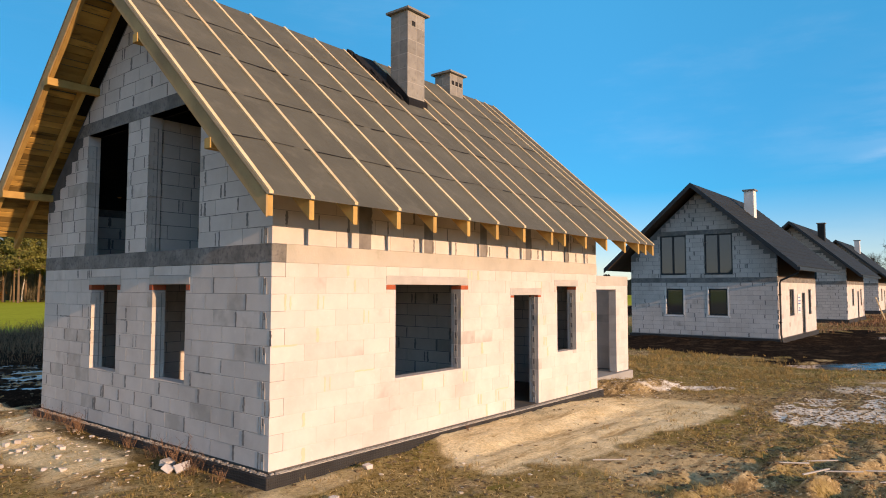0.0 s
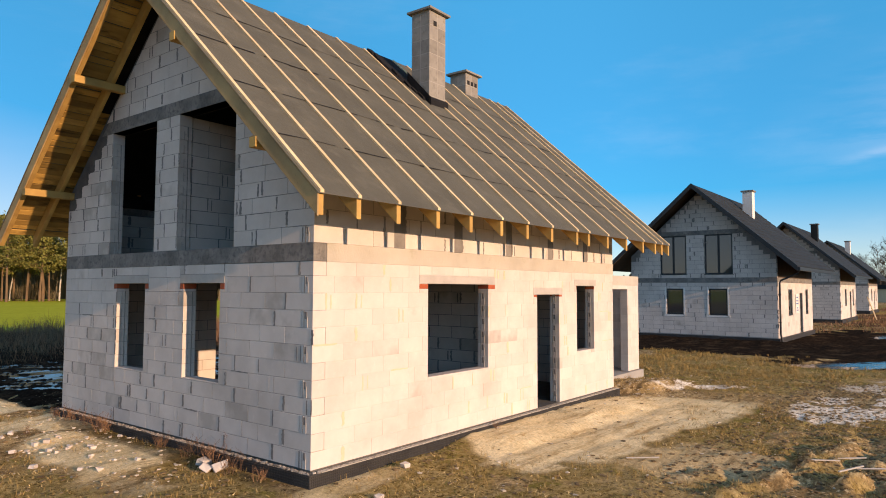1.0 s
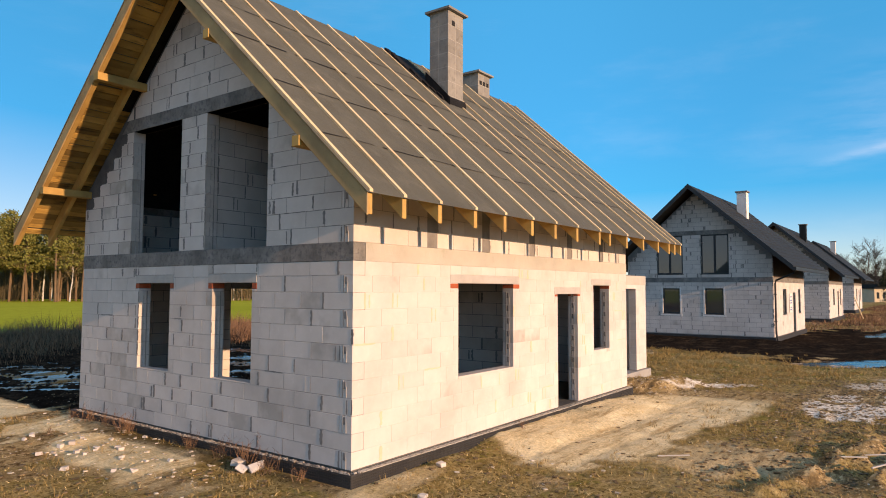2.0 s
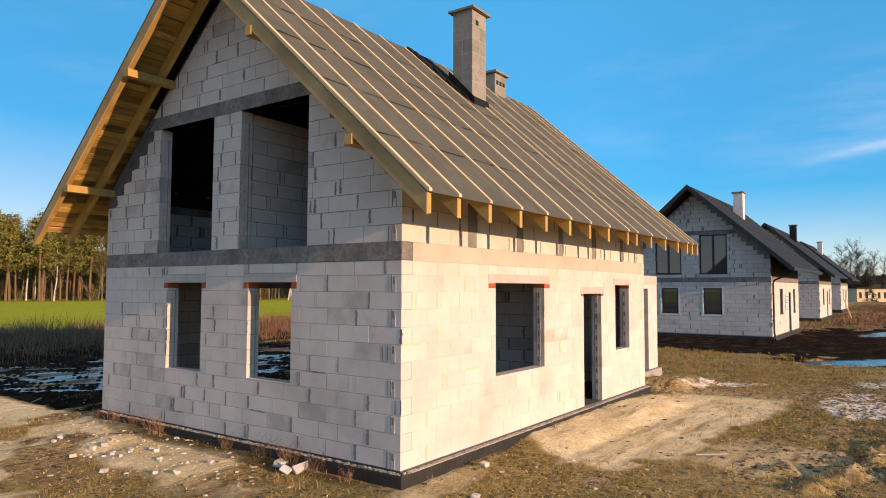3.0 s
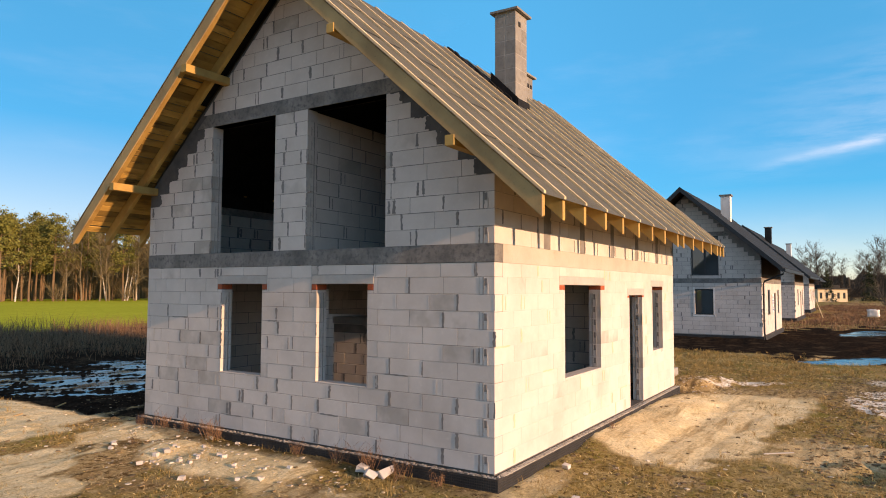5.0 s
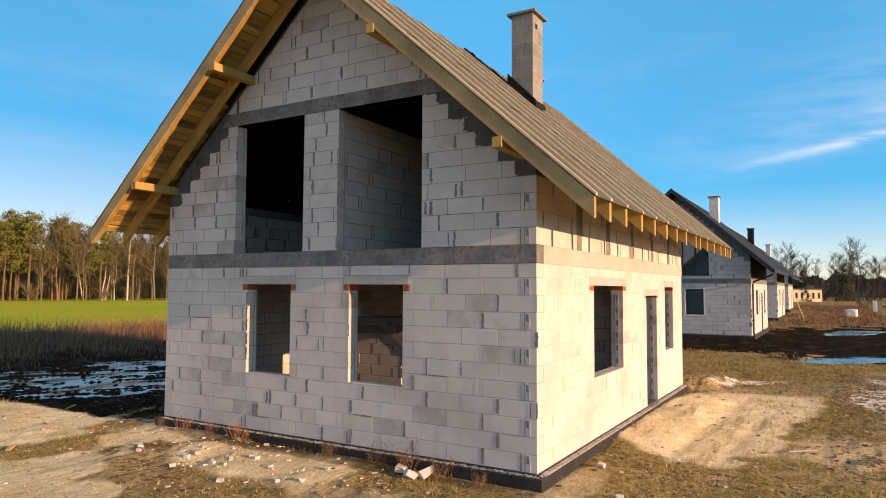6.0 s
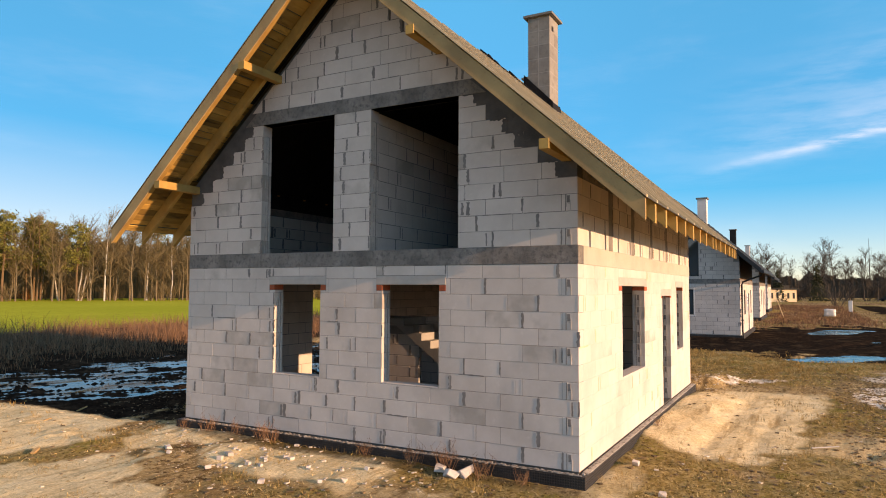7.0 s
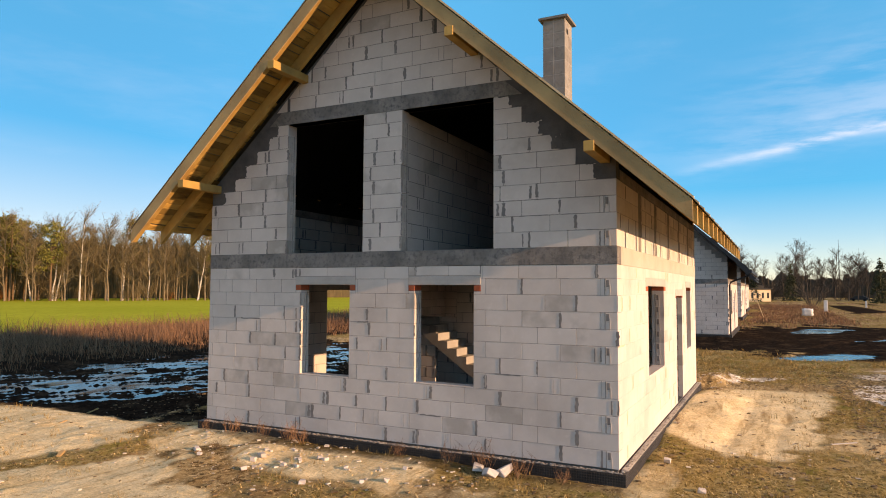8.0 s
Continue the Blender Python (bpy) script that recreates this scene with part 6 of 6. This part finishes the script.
def blades(name, mat, label, category, x, y, z, tall, width, lean, seed, per=6, spread=0.05):
    """Tufts of bent blades, each two joined triangles tapering to a point."""
    rs = np.random.RandomState(seed)
    n = len(x) * per
    bx, by = np.repeat(x, per) + rs.normal(0, spread, n), np.repeat(y, per) + rs.normal(0, spread, n)
    bz, h = np.repeat(z, per) - 0.01, np.repeat(tall, per) * rs.uniform(0.45, 1.1, n)
    a, b = rs.uniform(0, 6.28, n), rs.uniform(0, 6.28, n)
    l1, w = lean * h * rs.rand(n), width * rs.uniform(0.6, 1.3, n)
    dx, dy, tx, ty = np.cos(a) * w / 2, np.sin(a) * w / 2, np.cos(b) * l1, np.sin(b) * l1
    p0, p1 = np.stack([bx - dx, by - dy, bz], -1), np.stack([bx + dx, by + dy, bz], -1)
    p2 = np.stack([bx + tx * 0.35 + dx * 0.7, by + ty * 0.35 + dy * 0.7, bz + h * 0.6], -1)
    p3 = np.stack([bx + tx * 0.35 - dx * 0.7, by + ty * 0.35 - dy * 0.7, bz + h * 0.6], -1)
    p4 = np.stack([bx + tx, by + ty, bz + h], -1)
    co = np.stack([p0, p1, p2, p3, p4], 1).reshape(-1, 3)
    me = bpy.data.meshes.new(name)
    me.vertices.add(len(co))
    me.vertices.foreach_set("co", co.astype(np.float32).ravel())
    base = 5 * np.arange(n)[:, None]
    loops = (base + np.array([[0, 1, 2, 3, 3, 2, 4]])).ravel()
    me.loops.add(len(loops))
    me.loops.foreach_set("vertex_index", loops.astype(np.int32))
    me.polygons.add(2 * n)
    me.polygons.foreach_set("loop_start", (7 * np.arange(n)[:, None] + np.array([[0, 4]])).ravel().astype(np.int32))
    me.update(calc_edges=True)
    tagged(link(name, me, mat), label, category, kind="stuff")


def grass_cover():
    rs = np.random.RandomState(95)
    for name, mat, label, n, seed, cond, hi in (("dry_grass", M_STRAW, "sparse straw-coloured winter grass on the plot", 30000, 1, 0.08, 0.12),
                                                ("green_weeds", M_GREEN, "low green weeds between dry grass", 9000, 2, 0.35, 0.06)):
        x, y = rs.uniform(-6.5, 30, n * 3), rs.uniform(-9, 14, n * 3)
        z, sand, grass, dark, lime, field = height_and_soil(x, y)
        keep = free(x, y) & (rs.rand(n * 3) < np.clip(grass - cond, 0, 1) * ramp(fractal(x * 1.3, y * 1.3, 40 + seed, 3), 0.4, 0.62))
        x, y, z = x[keep][:n], y[keep][:n], z[keep][:n]
        far = np.clip(np.hypot(x + 7, y + 5) / 12, 1, 3)
        blades(name, mat, label, "grass", x, y, z, (0.03 + (hi - 0.03) * rs.rand(len(x)) ** 2) * (0.8 + 0.3 * far), 0.007 * far.repeat(6), 1.1, seed, 6, 0.04)
    # flattened straw lying between the tufts
    n = 11000
    x, y = rs.uniform(-6.5, 22, n * 3), rs.uniform(-8, 13, n * 3)
    z, sand, grass, dark, lime, field = height_and_soil(x, y)
    keep = free(x, y) & (rs.rand(n * 3) < (0.12 + 0.7 * grass) * (1 - dark) * (1 - 0.85 * sand))
    x, y, z = x[keep][:n], y[keep][:n], z[keep][:n]
    blades("straw_litter", M_LITTER, "pale straw litter lying flat on the soil", "straw", x, y, z + 0.012, np.full(len(x), 0.035), 0.012, 4.5, 5, 3, 0.06)
    # reeds on the bank behind the house, and rough grass beside the other houses
    n = 13500
    x, y = rs.uniform(-32, 62, n), 20.0 + 18.5 * rs.rand(n)
    keep = rs.rand(n) < ramp(y + 3.0 * (fractal(x * 0.3, y * 0.3, 44, 3) - 0.5), 19.5, 23.0)
    x, y = x[keep], y[keep]
    z = height_and_soil(x, y)[0]
    blades("reeds", M_REED, "tall dry brown reeds and weeds along the ditch", "reeds", x, y, z, (0.25 + 0.95 * rs.rand(len(x)) ** 1.5) * (0.3 + 1.1 * fractal(x * 0.35, y * 0.35, 46, 4)) * (0.55 + 0.45 * ramp(y, 21, 27)), 0.017, 0.9, 3, 7, 0.3)
    n = 5500
    x, y = np.concatenate([rs.uniform(41, 130, n), rs.uniform(44, 160, n)]), np.concatenate([rs.uniform(-8, 2, n) - 0.02, rs.uniform(-60, 0, n)])
    keep = ~((x > 56) & (x < 69) & (y > 0)) & ~((x > 83) & (x < 97) & (y > 0)) & (height_and_soil(x, y)[3] < 0.3)
    x, y = x[keep], y[keep]
    z = height_and_soil(x, y)[0]
    blades("rough_grass", M_REED, "rough golden grass between the houses and the road", "grass", x, y, z, 0.10 + 0.38 * rs.rand(len(x)) ** 2 * ramp(fractal(x * 0.2, y * 0.2, 47, 3), 0.35, 0.65), 0.04, 1.0, 4, 6, 0.3)


grass_cover()


def dry_weeds():
    proto = None
    rng = random.Random(97)
    spots = [(-0.22, 6.9, 0.9), (-0.24, 6.2, 0.8), (-0.25, 5.55, 1.0), (-0.3, 5.3, 0.8), (-0.26, 3.4, 0.7), (-0.28, 2.5, 0.9), (-0.24, 1.95, 1.1), (-0.32, 1.35, 0.9), (-0.3, 0.7, 0.6), (-0.2, 7.6, 0.6), (-1.2, 6.3, 0.5), (4.2, -0.25, 0.5)]
    for x, y, s in spots:
        if proto is None:
            proto = thing("dry_weed", "dry brown weed stems at the foot of the wall", "weed", group="dry weeds by the wall")
            tw = Twigs(98)
            for k in range(22):
                a_ = rng.uniform(0, 6.28)
                p = Vector((rng.gauss(0, 0.06), rng.gauss(0, 0.12), -0.02))
                d = Vector((math.cos(a_) * 0.45, math.sin(a_) * 0.45, 1)).normalized()
                q = p + d * rng.uniform(0.15, 0.42)
                tw.limb(p, q, 0.0035, 0.002)
                for j in range(3):
                    f = p + (q - p) * rng.uniform(0.4, 1)
                    tw.limb(f, f + Vector((rng.uniform(-0.08, 0.08), rng.uniform(-0.08, 0.08), rng.uniform(0.0, 0.1))), 0.0022, 0.0015)
            link("stem", tw.mesh("stem", M_REED), None, proto)
            ob = proto
        else:
            ob = copy_thing(proto, Matrix.Identity(4))
        ob.matrix_basis = pose(x, y, rest_z(x, y), 0, 0, rng.uniform(0, 360)) @ Matrix.Scale(s, 4)


dry_weeds()


def laths():
    rng = random.Random(99)
    bm = bmesh.new()
    box(bm, -0.26, 0.26, -0.014, 0.014, -0.009, 0.009)
    bmesh.ops.bevel(bm, geom=bm.edges[:], offset=0.003, segments=1, affect="EDGES")
    first = None
    for x, y, turn in ((6.45, -5.55, -50), (5.75, -5.95, -62), (4.85, -5.75, -28), (6.2, -6.3, -66), (5.6, -5.3, -48), (5.9, -6.5, -40), (4.2, -3.0, -52)):
        if first is None:
            first = ob = tagged(part("lath", bm, M_LINTEL), "pale broken lath lying on churned soil", "lath", "loose laths on the soil")
        else:
            ob = copy_thing(first, Matrix.Identity(4))
        ob.matrix_basis = pose(x, y, rest_z(x, y) + 0.035, 0, rng.uniform(-4, 4), turn)


laths()


def offcuts():
    """Short timber ends lying about on the sand."""
    for x, y, size, turn, tip in ((-2.5, 8.4, (0.20, 0.07, 0.035), 35, 12), (0.46, 11.8, (0.34, 0.04, 0.03), -60, 24), (-1.0, 10.6, (0.2, 0.04, 0.02), 15, 4)):
        bm = bmesh.new()
        box(bm, -size[0] / 2, size[0] / 2, -size[1] / 2, size[1] / 2, -size[2] / 2, size[2] / 2)
        bmesh.ops.bevel(bm, geom=bm.edges[:], offset=0.004, segments=1, affect="EDGES")
        ob = tagged(part("wood_offcut", bm, M_WOOD_OLD), "weathered timber offcut lying on the sand", "offcut", "timber offcuts")
        ob.matrix_world = pose(x, y, rest_z(x, y) + size[2] * 0.4 + abs(math.sin(radians(tip))) * size[0] * 0.3, 0, -tip, turn)


offcuts()


# ---- far side of the plot ----
def low_building():
    h = thing("building", "low cream building with a flat dark roof", "building", (172, 2.0, -0.3))
    h.rotation_euler = (0, 0, radians(38))
    bm = bmesh.new()
    box(bm, 0, 10, -3.5, 3.9, 0, 3.0)
    part("wall", bm, surface("cream_render", (0.62, 0.50, 0.34), (0.55, 0.44, 0.30), 2.0, 0.9, 0.1, 0.02), h)
    bm = bmesh.new()
    box(bm, -0.4, 10.4, -3.8, 4.2, 3.0, 3.25)
    part("roof", bm, M_TILE, h)
    bm = bmesh.new()
    box(bm, 2, 8, -3, 2, 3.25, 4.0)
    part("upper_storey", bm, M_TILE, h)
    for k in range(5):
        bm = bmesh.new()
        box(bm, -0.02, 0.05, -3.0 + 1.45 * k, -2.4 + 1.45 * k, 0.8, 2.2)
        part("window", bm, M_GLASS, h)


low_building()


def parked_car():
    c = thing("car", "dark parked car beyond the rough grass", "car", (200, -21.8, -0.3))
    c.rotation_euler = (0, 0, radians(80))
    bm = bmesh.new()
    slab(bm, [(-2.1, 0.35), (2.1, 0.35), (2.15, 0.75), (1.3, 0.95), (0.8, 1.40), (-1.0, 1.45), (-1.8, 1.0), (-2.15, 0.9)], "y", -0.85, 0.85)
    bmesh.ops.bevel(bm, geom=bm.edges[:], offset=0.08, segments=2, affect="EDGES")
    part("body", bm, M_FRAME, c)
    for x in (-1.3, 1.3):
        for y in (-0.8, 0.8):
            bm = bmesh.new()
            bmesh.ops.create_cone(bm, cap_ends=True, segments=16, radius1=0.33, radius2=0.33, depth=0.2, matrix=pose(x, y, 0.33, 90, 0, 0))
            part("wheel", bm, M_FELT_AND_SHADE, c)


parked_car()
bm = bmesh.new()
box(bm, -0.55, 0.55, -0.5, 0.5, 0.14, 0.85)
bmesh.ops.subdivide_edges(bm, edges=bm.edges[:], cuts=3, use_grid_fill=True)
rng = random.Random(5)
for v in bm.verts:
    v.co += Vector((rng.uniform(-0.07, 0.07), rng.uniform(-0.07, 0.07), rng.uniform(-0.06, 0.06)))
sack = thing("pallet_load", "white wrapped pallet load on rough grass", "pallet", (70.5, -4.9, -0.29))
part("wrapped_load", bm, M_WHITE, sack, smooth=True)
bm = bmesh.new()
box(bm, -0.6, 0.6, -0.5, 0.5, 0.0, 0.13)
part("pallet", bm, M_WOOD_OLD, sack)
for x, y, w, h in ((92, -7.8, 0.45, 1.6), (118, -15, 0.25, 1.2)):
    bm = bmesh.new()
    box(bm, -w / 2, w / 2, -w / 2, w / 2, -0.3, h - 0.1)
    bmesh.ops.bevel(bm, geom=bm.edges[:], offset=0.03, segments=1, affect="EDGES")
    ob = part("gate_post", bm, M_WHITE)
    ob.location = (x, y, -0.3)
    tagged(ob, "pale masonry gate post beyond the grass", "post", "gate posts")
bm = bmesh.new()
bmesh.ops.create_cone(bm, cap_ends=True, segments=6, radius1=0.35, radius2=0.06, depth=32, matrix=pose(0, 0, 16))
mast = part("radio_mast", bm, M_FRAME)
mast.location = (420, -33.5, -1)
tagged(mast, "thin dark radio mast on the horizon", "mast")
